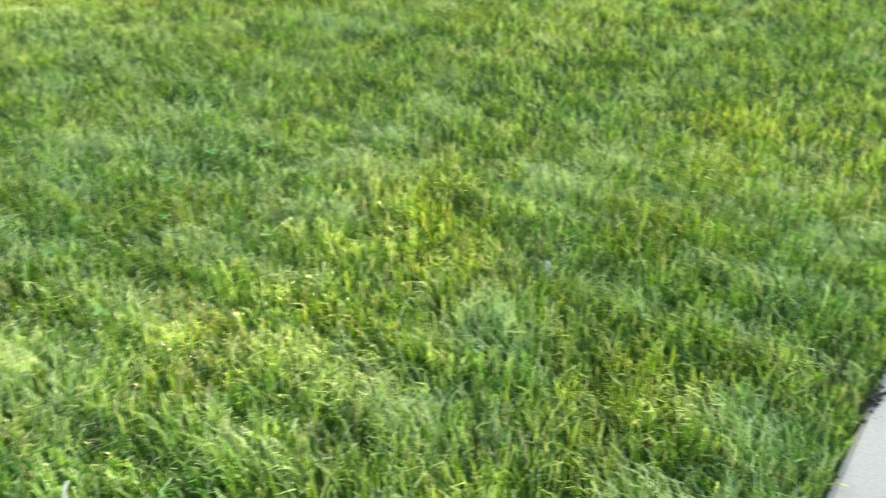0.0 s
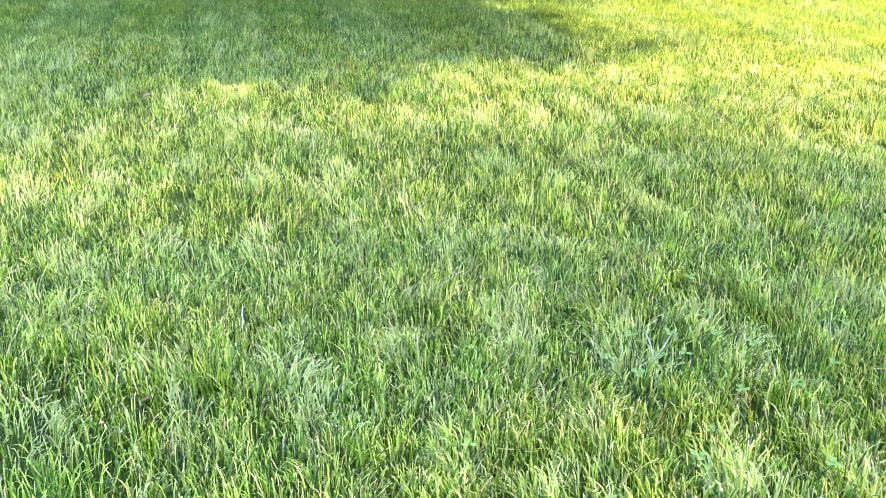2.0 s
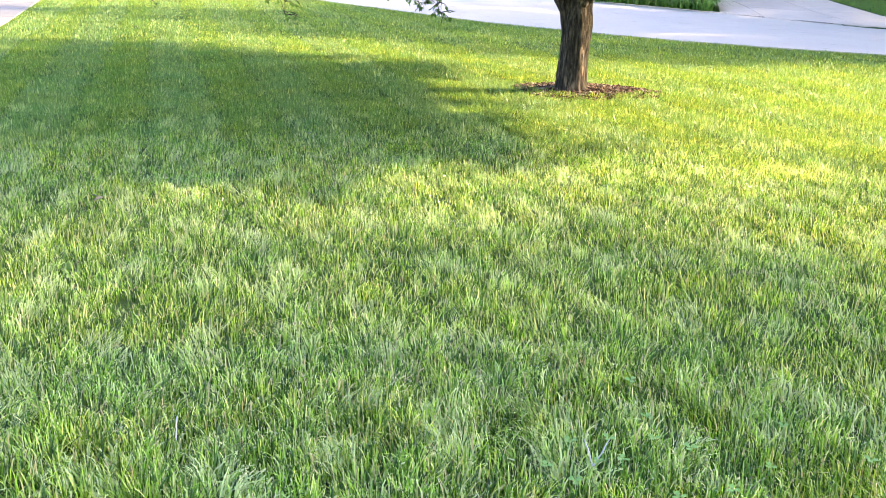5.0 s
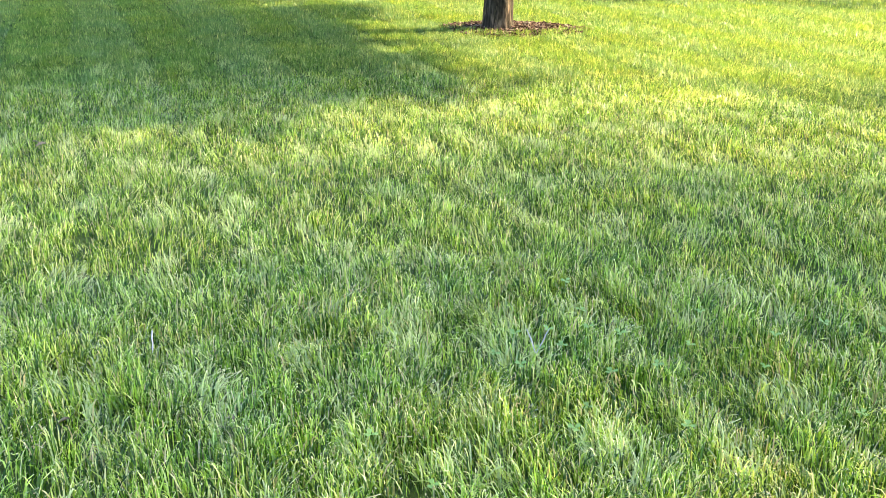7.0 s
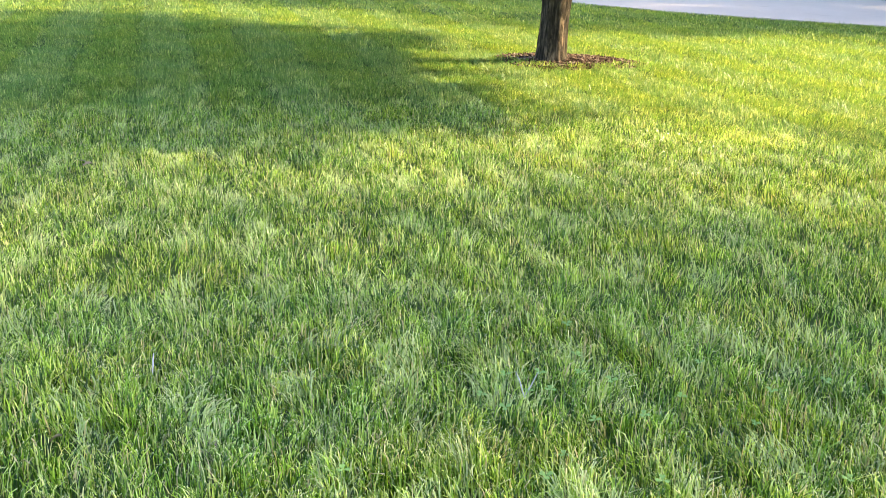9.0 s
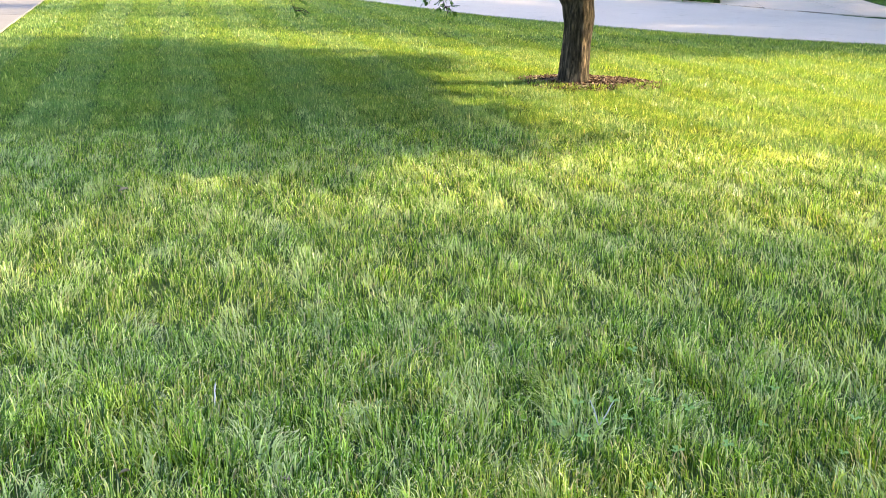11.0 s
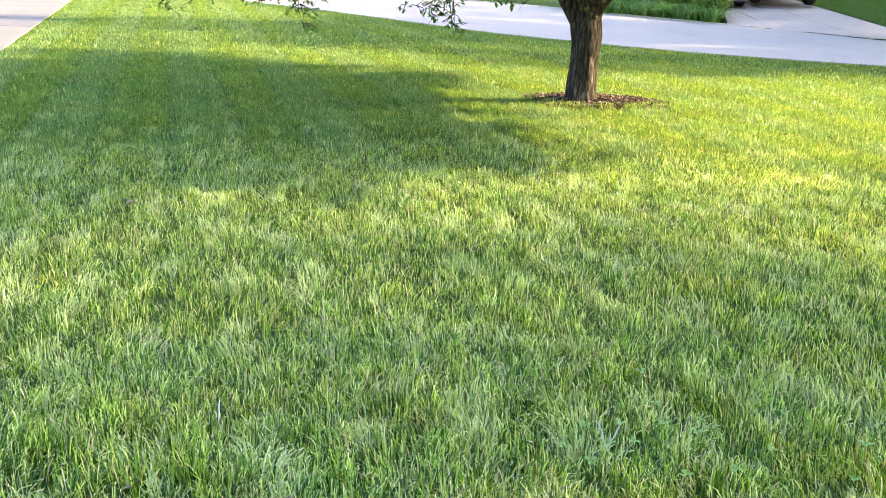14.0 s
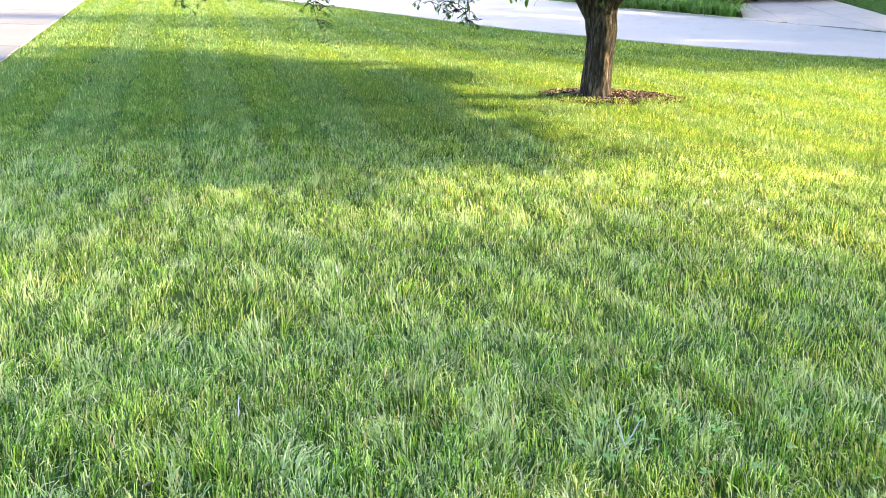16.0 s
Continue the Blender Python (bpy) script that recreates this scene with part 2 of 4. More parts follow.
# ---- the lie of the land ----
NEAR_X = [-60, -30, -16, -8.3, -5.2, -2.2, -0.6, 0.6, 1.9, 3.2, 4.8, 6.3, 9, 16, 40, 80]
NEAR_Y = [95, 54, 35, 25.3, 22.2, 18.75, 16.9, 15.95, 15.0, 14.15, 13.55, 13.1, 12.4, 11.3, 9, 6]
FAR_X = [-60, -26, -15, -9, -3.97, 1.24, 2.93, 5.77, 6.7, 7.9, 8.66, 10.5, 14, 20, 40, 80]
FAR_Y = [108, 62, 46, 38, 33.6, 29.3, 26.6, 23.3, 22.0, 20.4, 19.3, 18.2, 17.2, 16.6, 14.6, 12]


def near_y(x):
    return np.interp(x, NEAR_X, NEAR_Y)


def far_y(x):
    return np.interp(x, FAR_X, FAR_Y)


def step(a, b, v):
    t = np.clip((v - a) / (b - a), 0, 1)
    return t * t * (3 - 2 * t)


def ground_z(x, y):
    dn = near_y(x) - y
    z = -0.045 - 0.035 * (1 - step(0.0, 4.0, dn))
    z = z + 0.012 * drift(x, y, 2.3, 3) * step(0.3, 2.0, dn)
    beyond = np.clip(y - far_y(x), 0, 16)
    return z + 0.047 * beyond + 0.02 * step(0.05, 0.4, beyond)


def spread(c, n, inner, outer):
    a = np.linspace(-1, 1, n)
    return c + inner * a + (outer - inner) * np.sign(a) * np.abs(a) ** 9


gx, gy = spread(0, 171, 34, 1500), spread(14, 171, 34, 1500)
GX, GY = np.meshgrid(gx, gy)
GZ = ground_z(GX, GY)
n = len(gx)
idx = np.arange(n * n).reshape(n, n)
a, b, c, d = (q.ravel() for q in (idx[:-1, :-1], idx[:-1, 1:], idx[1:, 1:], idx[1:, :-1]))
ground = thing("ground", smooth(triangles("ground", np.stack([GX, GY, GZ], -1).reshape(-1, 3), np.concatenate([np.stack([a, b, c], -1), np.stack([a, c, d], -1)]), soil_material())),
               "mown lawn soil with thatch reaching to the horizon", "ground", kind="structure")

# road: a long curved slab, crowned a little
ROAD_Z = -0.058
rx = np.concatenate([np.linspace(-55, -12, 24), np.linspace(-11, 14, 70), np.linspace(15, 75, 24)])
rv, rf = [], []
# the two edges are joined at matching shares of their length
for i, x in enumerate(rx):
    xf = x + 3.4 - 0.4 * min(1, abs(x - 3) / 20)
    p0, p1 = Vector((x, float(near_y(x)), 0)), Vector((xf, float(far_y(xf)), 0))
    for k in range(7):
        t = k / 6
        q = p0.lerp(p1, t)
        rv.append((q.x, q.y, ROAD_Z + 0.05 * (1 - (2 * t - 1) ** 2) * 0.3))
    rv.append((p1.x, p1.y, ROAD_Z - 0.2))
    rv.append((p0.x, p0.y, ROAD_Z - 0.2))
    if i:
        o = 9 * (i - 1)
        for k in range(9):
            k2 = (k + 1) % 9
            rf.append((o + k, o + 9 + k, o + 9 + k2, o + k2))
thing("road", mesh_from("road", rv, rf, ROADTOP), "pale grey concrete residential road curving past the lawn", "road", kind="structure")

# ---- concrete drives and paths, slab by slab ----


def slab_mesh(name, corners, top, thick=0.1, bevel=0.012):
    """A slab with worn edges over four corners (x, y); top(x, y) gives its height."""
    c = Vector((sum(p[0] for p in corners) / 4, sum(p[1] for p in corners) / 4))
    ins = []
    for p in corners:
        v = Vector(p) - c
        ins.append(c + v * (1 - bevel / max(0.2, v.length) * 1.4))
    vs = [(p[0], p[1], top(*p) - thick) for p in corners] + [(p[0], p[1], top(*p) - bevel) for p in corners] + [(p[0], p[1], top(*p)) for p in ins]
    fs = [(3, 2, 1, 0), (8, 9, 10, 11)]
    for k in range(4):
        j = (k + 1) % 4
        fs += [(k, j, 4 + j, 4 + k), (4 + k, 4 + j, 8 + j, 8 + k)]
    return vs, fs


def slabs(owner, quads, top, mat):
    for q in quads:
        vs, fs = slab_mesh("slab", q, top)
        part("slab", mesh_from("slab", vs, fs, mat), mat, owner)


DRIVE_SLOPE = -0.414


def drive_edge(y):
    return -7.52 + DRIVE_SLOPE * (y - 10.07)


drive = thing("driveway", None, "pale concrete driveway of jointed slabs beside the lawn", "driveway", kind="structure")
quads = []
side = Vector((-1, 0))
for k in range(9):
    for j in range(2):
        lo, hi = -7.30 + 3.42 * k, -7.30 + 3.42 * (k + 1) - 0.02
        def at(y, w):
            return (drive_edge(y) + side.x * w, y + side.y * w)
        w0, w1 = 3.0 * j, 3.0 * (j + 1) - 0.02
        quads.append((at(lo, w0), at(lo, w1), at(hi, w1), at(hi, w0)))
slabs(drive, [q for q in quads if max(p[1] for p in q) < 27], lambda x, y: -0.02, DRIVE_CONCRETE)


def walk_edge(x):
    return -1.81 + 0.2 * (x - 1.36)


path = thing("walkway", None, "worn concrete front walkway with grass growing over its edge", "walkway", kind="structure")
quads = []
for k in range(6):
    x0, x1 = -1.3 + 1.25 * k, -1.3 + 1.25 * (k + 1) - 0.015
    quads.append(((x0, walk_edge(x0) - 1.2), (x1, walk_edge(x1) - 1.2), (x1, walk_edge(x1)), (x0, walk_edge(x0))))
slabs(path, quads, lambda x, y: -0.015, CONCRETE)


def over_ground(x, y):
    return float(ground_z(x, y)) + 0.035


far_drive = thing("neighbour_driveway", None, "pale concrete driveway rising from the road to two parked vehicles", "driveway", kind="structure")
quads = []
for k in range(5):
    for j in range(3):
        xs = (5.3, 6.95, 8.35, 9.75)
        def at2(x, k2):
            y0 = float(far_y(x)) + 0.03
            return (x + (0.5 * (x - 7.6) * max(0, 1 - k2) ** 2 * 0.5), y0 + (34 - y0) * (k2 / 5.0))
        if k == 0 and j == 0:
            continue
        quads.append((at2(xs[j], k), at2(xs[j + 1] - 0.02, k), at2(xs[j + 1] - 0.02, k + 0.993), at2(xs[j], k + 0.993)))
slabs(far_drive, quads, over_ground, PALE_CONCRETE)
# the corner slab beside the planting bed is cut to a wedge
slabs(far_drive, [((5.95, float(far_y(5.95)) + 0.03), (6.92, float(far_y(6.92)) + 0.03), (6.92, 24.4), (6.3, 24.9))], over_ground, PALE_CONCRETE)

# low concrete edging along the far side of the road
edging = thing("road_edging", None, "low pale concrete edging along the far side of the road", "kerb", kind="structure")
ex = np.linspace(-14, 6.1, 15)
for k in range(14):
    p = [(ex[k], float(far_y(ex[k]))), (ex[k + 1] - 0.02, float(far_y(ex[k + 1] - 0.02)))]
    off = Vector((0.07, 0.1))
    q = (p[0], p[1], (p[1][0] + off.x, p[1][1] + off.y), (p[0][0] + off.x, p[0][1] + off.y))
    vs, fs = slab_mesh("kerb_stone", q, lambda x, y: -0.03, 0.2, 0.012)
    part("kerb_stone", mesh_from("kerb_stone", vs, fs, PALE_CONCRETE), PALE_CONCRETE, edging)
seam = thing("joint_debris", None, "dark crumbs of leaves and dirt in the road joint", "debris", kind="stuff")
vs, fs = [], []
for k in range(150):
    x = 6.4 + 2.7 * RNG.random() if k < 40 else RNG.normal(7.5, 0.45)
    y = float(far_y(x)) + RNG.normal(0, 0.012)
    r, o = RNG.uniform(0.006, 0.028), len(vs)
    z = over_ground(x, y + 0.05)
    for q in range(5):
        vs.append((x + r * 1.8 * math.cos(q * 1.257), y + r * math.sin(q * 1.257) - 0.6 * r * 1.8 * math.cos(q * 1.257), z))
    vs.append((x, y, z + 0.004 + r * 0.25))
    fs += [(o + q, o + (q + 1) % 5, o + 5) for q in range(5)]
part("crumbs", mesh_from("crumbs", vs, fs, CRUMB), CRUMB, seam)

# ---- trees ----


def tube(vs, fs, pts, radii, sides, flute=0.0, seed=0):
    """Adds a tapered limb along points to a list of vertices and faces."""
    o = len(vs)
    ref = Vector((0.31, 0.17, 0.05)) if abs((pts[-1] - pts[0]).normalized().z) > 0.6 else Vector((0, 0, 1))
    for i, (p, r) in enumerate(zip(pts, radii)):
        d = (pts[min(i + 1, len(pts) - 1)] - pts[max(i - 1, 0)]).normalized()
        u = d.cross(ref).normalized()
        w = d.cross(u)
        for k in range(sides):
            a = 2 * math.pi * k / sides
            rr = r * (1 + flute * (math.sin(3 * a + seed + 0.6 * i * 0.2) * 0.6 + math.sin(7 * a + 2 * seed + 0.15 * i) * 0.4 + 0.35 * noise.noise(Vector((3 * math.cos(a), 3 * math.sin(a), 0.25 * i + seed)))))
            vs.append(p + (u * math.cos(a) + w * math.sin(a)) * rr)
        if i:
            for k in range(sides):
                j = (k + 1) % sides
                fs.append((o + (i - 1) * sides + k, o + (i - 1) * sides + j, o + i * sides + j, o + i * sides + k))
    vs.append(pts[-1] + (pts[-1] - pts[-2]) * 0.1)
    e = o + (len(pts) - 1) * sides
    fs += [(e + k, e + (k + 1) % sides, len(vs) - 1) for k in range(sides)]


def bend(a, b, sag, n, rnd, wobble=0.05):
    """Points from a to b that bow by sag (up is positive) and wander a little."""
    length = (b - a).length
    out = []
    for i in range(n + 1):
        t = i / n
        p = a.lerp(b, t) + Vector((0, 0, sag * 4 * t * (1 - t)))
        if 0 < i < n:
            p += Vector((rnd.uniform(-1, 1), rnd.uniform(-1, 1), rnd.uniform(-1, 1))) * wobble * length / n * 1.5
        out.append(p)
    return out


def leaf_cloud(name, places, ways, size, mat, seed, droop=0.3, plain_leaf=False):
    """Many pointed, folded leaves, one at each place."""
    r = np.random.default_rng(seed)
    P, W = np.array(places, dtype=float), np.array(ways, dtype=float)
    k = len(P)
    d = W + r.normal(0, 0.55, (k, 3))
    d[:, 2] -= droop
    d /= np.linalg.norm(d, axis=1)[:, None]
    up = np.array([0, 0, 1.0]) + r.normal(0, 0.45, (k, 3))
    s = np.cross(d, up)
    s /= np.linalg.norm(s, axis=1)[:, None] + 1e-9
    nrm = np.cross(s, d)
    L = size * r.uniform(0.65, 1.25, k)[:, None]
    if plain_leaf:
        V = np.stack([P, P + d * L * 0.45 + s * L * 0.25, P + d * L, P + d * L * 0.45 - s * L * 0.25], 1).reshape(-1, 3)
        o = (np.arange(k) * 4)[:, None]
        return triangles(name, V, np.concatenate([o + np.array(t) for t in ((0, 1, 2), (0, 2, 3))]), mat)
    V = np.stack([P, P + d * L * 0.32 + s * L * 0.23 + nrm * L * 0.07, P + d * L * 0.7 + s * L * 0.19 + nrm * L * 0.05, P + d * L - nrm * L * 0.1,
                  P + d * L * 0.7 - s * L * 0.19 + nrm * L * 0.05, P + d * L * 0.32 - s * L * 0.23 + nrm * L * 0.07], 1).reshape(-1, 3)
    o = (np.arange(k) * 6)[:, None]
    T = np.concatenate([o + np.array(t) for t in ((0, 1, 5), (1, 2, 5), (2, 4, 5), (2, 3, 4))])
    return triangles(name, V, T, mat)


def grow_tree(name, label, base, trunk_pts, trunk_r, limbs, seed, reach, leaf, per_twig, floor_z, mat, subs=7, twigs=7):
    rnd = random.Random(seed)
    tree = thing(name, None, label, "tree")
    tree.location = base
    vs, fs = [], []
    pts = [Vector(p) for p in trunk_pts]
    fine, rad = [], []
    for i in range(len(pts) - 1):
        for q in range(6):
            t = q / 6
            fine.append(pts[i].lerp(pts[i + 1], t))
            rad.append(trunk_r[i] * (1 - t) + trunk_r[i + 1] * t)
    fine.append(pts[-1])
    rad.append(trunk_r[-1])
    tube(vs, fs, fine, rad, 32, 0.07, seed)
    part("trunk", smooth(mesh_from("trunk", vs, fs, BARK)), BARK, tree)
    leaves, ways = [], []
    tv, tf = [], []
    for ctrl, r0, r1 in limbs:
        ctrl = [Vector(p) for p in ctrl]
        line = []
        for i in range(len(ctrl) - 1):
            line += bend(ctrl[i], ctrl[i + 1], 0.0, 5, rnd, 0.03)[:-1]
        line.append(ctrl[-1])
        k = len(line)
        radii = [r0 + (r1 - r0) * i / (k - 1) for i in range(k)]
        vs, fs = [], []
        tube(vs, fs, line, radii, 16, 0.06, seed + k)
        part("limb", smooth(mesh_from("limb", vs, fs, BARK)), BARK, tree)
        for s in range(subs):
            t = 0.35 + 0.65 * (s + rnd.random() * 0.6) / subs
            a = line[min(k - 1, int(t * (k - 1)))]
            out = Vector((a.x, a.y, 0)) + Vector((rnd.uniform(-1, 1), rnd.uniform(-1, 1), 0)) * 1.1
            out = out.normalized() * rnd.uniform(0.5, 1.0) * reach + Vector((0, 0, rnd.uniform(-0.25, 0.55) * reach))
            b = a + out
            b.z = max(b.z, floor_z)
            sub = bend(a, b, 0.12 * reach, 6, rnd, 0.12)
            tube(tv, tf, sub, [r1 * 0.7 * (1 - 0.8 * i / 6) for i in range(7)], 6)
            for q in range(twigs):
                a2 = sub[1 + (q * 5) // max(1, twigs - 1)]
                w = Vector((rnd.uniform(-1, 1), rnd.uniform(-1, 1), rnd.uniform(-0.6, 0.7))).normalized() * rnd.uniform(0.25, 0.5) * reach
                b2 = a2 + w
                b2.z = max(b2.z, floor_z)
                tw = bend(a2, b2, 0.03, 4, rnd, 0.2)
                tube(tv, tf, tw, [0.008 * reach, 0.006 * reach, 0.005 * reach, 0.004 * reach, 0.002 * reach], 4)
                for h in range(per_twig):
                    u = rnd.random() ** 0.7
                    c = tw[0].lerp(tw[-1], u) + Vector((rnd.gauss(0, 1), rnd.gauss(0, 1), rnd.gauss(0, 1))) * 0.09 * reach
                    to_sun, off = c.x * sun_way.x + c.y * sun_way.y, c.y * math.cos(radians(SUN_AZ)) - c.x * math.sin(radians(SUN_AZ))
                    rise = c.z - 0.667 * to_sun
                    # leaves left out of the unseen crown, so the evening sun reaches the trunk
                    opening = name == "crabapple_tree" and to_sun > 0.2 and -0.1 < rise < 1.05 and (abs(off) < 0.36 or (abs(off - 0.1) < 1.3 and math.sin(7.0 * off + 1.1 * to_sun) > 0.35))
                    if c.z > floor_z + 0.2 and not opening:
                        leaves.append(c)
                        ways.append(w.normalized())
    return tree, leaves, ways, tv, tf, rnd


BASE = Vector((0.62, 7.25, -0.06))
main_limbs = [
    ([(-0.02, 0, 0.6), (-0.09, -0.01, 0.88), (-0.28, -0.03, 1.16), (-1.1, -0.3, 1.9), (-2.4, -0.6, 2.5)], 0.12, 0.04),
    ([(0.03, 0, 0.5), (0.055, -0.02, 0.9), (0.10, -0.04, 1.25), (0.8, 0.1, 2.0), (2.2, 0.3, 2.6)], 0.108, 0.04),
    ([(0.0, 0.05, 0.86), (-0.02, 0.35, 1.4), (-0.3, 1.3, 2.1), (-0.5, 2.6, 2.6)], 0.10, 0.035),
    ([(0.02, -0.03, 0.9), (0.06, -0.3, 1.45), (0.15, -1.1, 2.0), (0.0, -2.4, 2.2)], 0.09, 0.035)]
side_limbs = [
    ([(-0.05, 0.02, 0.95), (-0.3, 0.15, 1.6), (-1.2, 0.9, 2.3), (-2.1, 1.7, 2.8)], 0.08, 0.03),
    ([(0.05, 0.02, 0.95), (0.2, 0.15, 1.6), (0.9, 1.0, 2.4), (1.6, 2.0, 2.9)], 0.08, 0.03),
    ([(0.04, -0.02, 0.95), (0.2, -0.2, 1.6), (0.9, -0.9, 2.2), (1.7, -1.9, 2.3)], 0.08, 0.03),
    ([(-0.04, -0.02, 0.95), (-0.2, -0.2, 1.6), (-0.9, -0.9, 2.3), (-1.6, -2.0, 2.5)], 0.08, 0.03),
    ([(0.02, -0.02, 0.95), (0.1, -0.2, 1.7), (0.5, -1.2, 2.0), (0.9, -2.7, 1.9)], 0.07, 0.03),
    ([(-0.02, -0.02, 0.95), (-0.1, -0.3, 1.6), (-0.4, -1.6, 2.1), (-0.7, -3.1, 2.2)], 0.07, 0.03)]
# limbs out of view, added to spread the crown's shade over the lawn
high_limbs = [
    ([(0.02, 0.02, 0.9), (0.0, 0.05, 1.5), (0.1, 0.15, 2.6), (0.05, 0.1, 3.7)], 0.10, 0.035),
    ([(-0.05, 0, 0.95), (-0.5, 0.0, 1.8), (-1.8, -0.1, 2.7), (-3.3, -0.4, 3.3)], 0.08, 0.03),
    ([(-0.05, 0.02, 0.95), (-0.4, 0.2, 1.8), (-1.5, 0.7, 2.9), (-2.9, 1.2, 3.6)], 0.08, 0.03),
    ([(0.05, -0.03, 0.95), (0.4, -0.4, 1.5), (1.1, -1.2, 1.85), (1.9, -1.7, 1.8)], 0.07, 0.03),
    ([(-0.02, 0.04, 0.95), (-0.1, 0.5, 1.7), (-0.5, 2.0, 2.7), (-0.9, 3.7, 3.3)], 0.08, 0.03),
    ([(0.03, 0.04, 0.95), (0.1, 0.5, 1.8), (0.3, 1.9, 2.9), (0.3, 3.6, 3.8)], 0.08, 0.03),
    ([(0.03, -0.03, 0.95), (0.1, -0.4, 1.6), (0.3, -1.9, 2.1), (0.4, -3.7, 2.2)], 0.07, 0.03)]
tree, leaves, ways, tv, tf, rnd = grow_tree(
    "crabapple_tree", "small ornamental tree with forked furrowed trunk and drooping leafy twigs", BASE,
    [(0.0, 0.0, 0.0), (-0.005, 0, 0.12), (0.0, 0, 0.45), (0.012, -0.01, 0.75), (0.01, 0, 0.98)], [0.19, 0.168, 0.152, 0.158, 0.13],
    main_limbs + side_limbs + high_limbs, 5, 1.6, 0.06, 58, 1.36, CRAB, 9, 8)
# long drooping twigs that hang below the crown
low_twigs = [((-3.15, 5.14, 0.93), (-2.3, 5.45, 1.4)), ((-2.9, 5.25, 1.02), (-2.1, 5.6, 1.5)), ((-2.08, 5.67, 0.78), (-2.3, 5.75, 1.45)), ((-2.4, 5.5, 0.99), (-1.7, 5.8, 1.5)),
             ((-2.0, 5.75, 0.95), (-1.5, 6.0, 1.5)), ((-0.72, 6.27, 0.76), (-0.95, 6.35, 1.4)), ((-1.2, 6.2, 0.98), (-0.5, 6.5, 1.45)), ((-0.98, 6.3, 0.95), (-0.4, 6.6, 1.45)),
             ((-0.85, 6.25, 0.9), (-0.5, 6.4, 1.4)), ]
# leafy shoots at the fork
fork_twigs = [((0.52, 6.85, 1.0), (0.4, 6.95, 1.5)), ((-0.2, 6.85, 0.99), (-0.05, 6.95, 1.5)), ((0.93, 6.92, 1.0), (0.75, 7.0, 1.5)), ((-0.34, 6.8, 1.01), (0.0, 6.9, 1.45))]
short_twigs = [((3.65, 5.3, 1.15), (3.1, 5.7, 1.5)), ((3.85, 5.5, 1.1), (3.5, 5.8, 1.45)), ((0.0, 6.7, 1.06), (0.2, 6.8, 1.5)), ((-0.2, 6.5, 1.03), (0.1, 6.7, 1.5)), ((-2.6, 5.4, 1.03), (-2.0, 5.7, 1.5)),
               ((-3.2, 5.14, 0.95), (-2.7, 5.3, 1.06)), ((-2.95, 5.2, 0.97), (-2.6, 5.32, 1.07)), ((-2.08, 5.67, 0.8), (-2.15, 5.7, 1.12)), ((-2.3, 5.6, 0.99), (-2.0, 5.75, 1.1)),
               ((-0.74, 6.27, 0.8), (-0.8, 6.3, 1.1)), ((-1.1, 6.2, 0.97), (-0.6, 6.4, 1.08)), ((-0.95, 6.25, 0.9), (-0.75, 6.35, 1.06))]
hang, hang_ways = [], []
fork, fork_ways = [], []
for tip, top in fork_twigs:
    line = bend(Vector(top) - BASE, Vector(tip) - BASE, 0.06, 6, rnd, 0.12)
    tube(tv, tf, line, [0.006, 0.0055, 0.005, 0.0045, 0.004, 0.003, 0.002], 5)
    for q in range(14):
        fork.append(line[rnd.randrange(2, 7)] + Vector((rnd.gauss(0, 0.03), rnd.gauss(0, 0.03), rnd.gauss(0, 0.02))))
        fork_ways.append(Vector((rnd.uniform(-1, 1), rnd.uniform(-1, 1), -0.7)))
for tip, top in low_twigs + short_twigs:
    a, b = Vector(top) - BASE, Vector(tip) - BASE
    line = bend(a, b, 0.1, 7, rnd, 0.2)
    tube(tv, tf, line, [0.006, 0.0055, 0.005, 0.0045, 0.004, 0.0035, 0.003, 0.002], 5)
    for q in range(16):
        s = line[2 + rnd.randrange(6)]
        e = s + Vector((rnd.uniform(-0.15, 0.15), rnd.uniform(-0.12, 0.12), rnd.uniform(-0.09, 0.07)))
        tube(tv, tf, [s, s.lerp(e, 0.5) + Vector((0, 0, 0.015)), e], [0.004, 0.003, 0.002], 4)
        for h in range(5):
            hang.append(s.lerp(e, rnd.uniform(0.4, 1.05)))
            hang_ways.append((e - s).normalized())
    for h in range(9):
        u = rnd.uniform(0.0, 1.0)
        hang.append(line[min(7, int(u * 8))] + Vector((rnd.gauss(0, 0.02), rnd.gauss(0, 0.02), 0)))
        hang_ways.append(Vector((rnd.uniform(-1, 1), rnd.uniform(-1, 1), -0.6)))
tagged(part("twig_spray", smooth(mesh_from("twig_spray", tv, tf, BARK)), BARK, tree), kind="stuff")
part("hanging_leaves", leaf_cloud("hanging_leaves", hang, hang_ways, 0.042, CRAB, 12), CRAB, tree)
part("fork_leaves", leaf_cloud("fork_leaves", fork, fork_ways, 0.08, CRAB, 14), CRAB, tree)
# crown leaves out of view, drawn oversize to thicken the cast shade
part("crown", leaf_cloud("crown", leaves, ways, 0.18, CRAB, 11, 0.3, True), CRAB, tree, "small pointed green leaves")


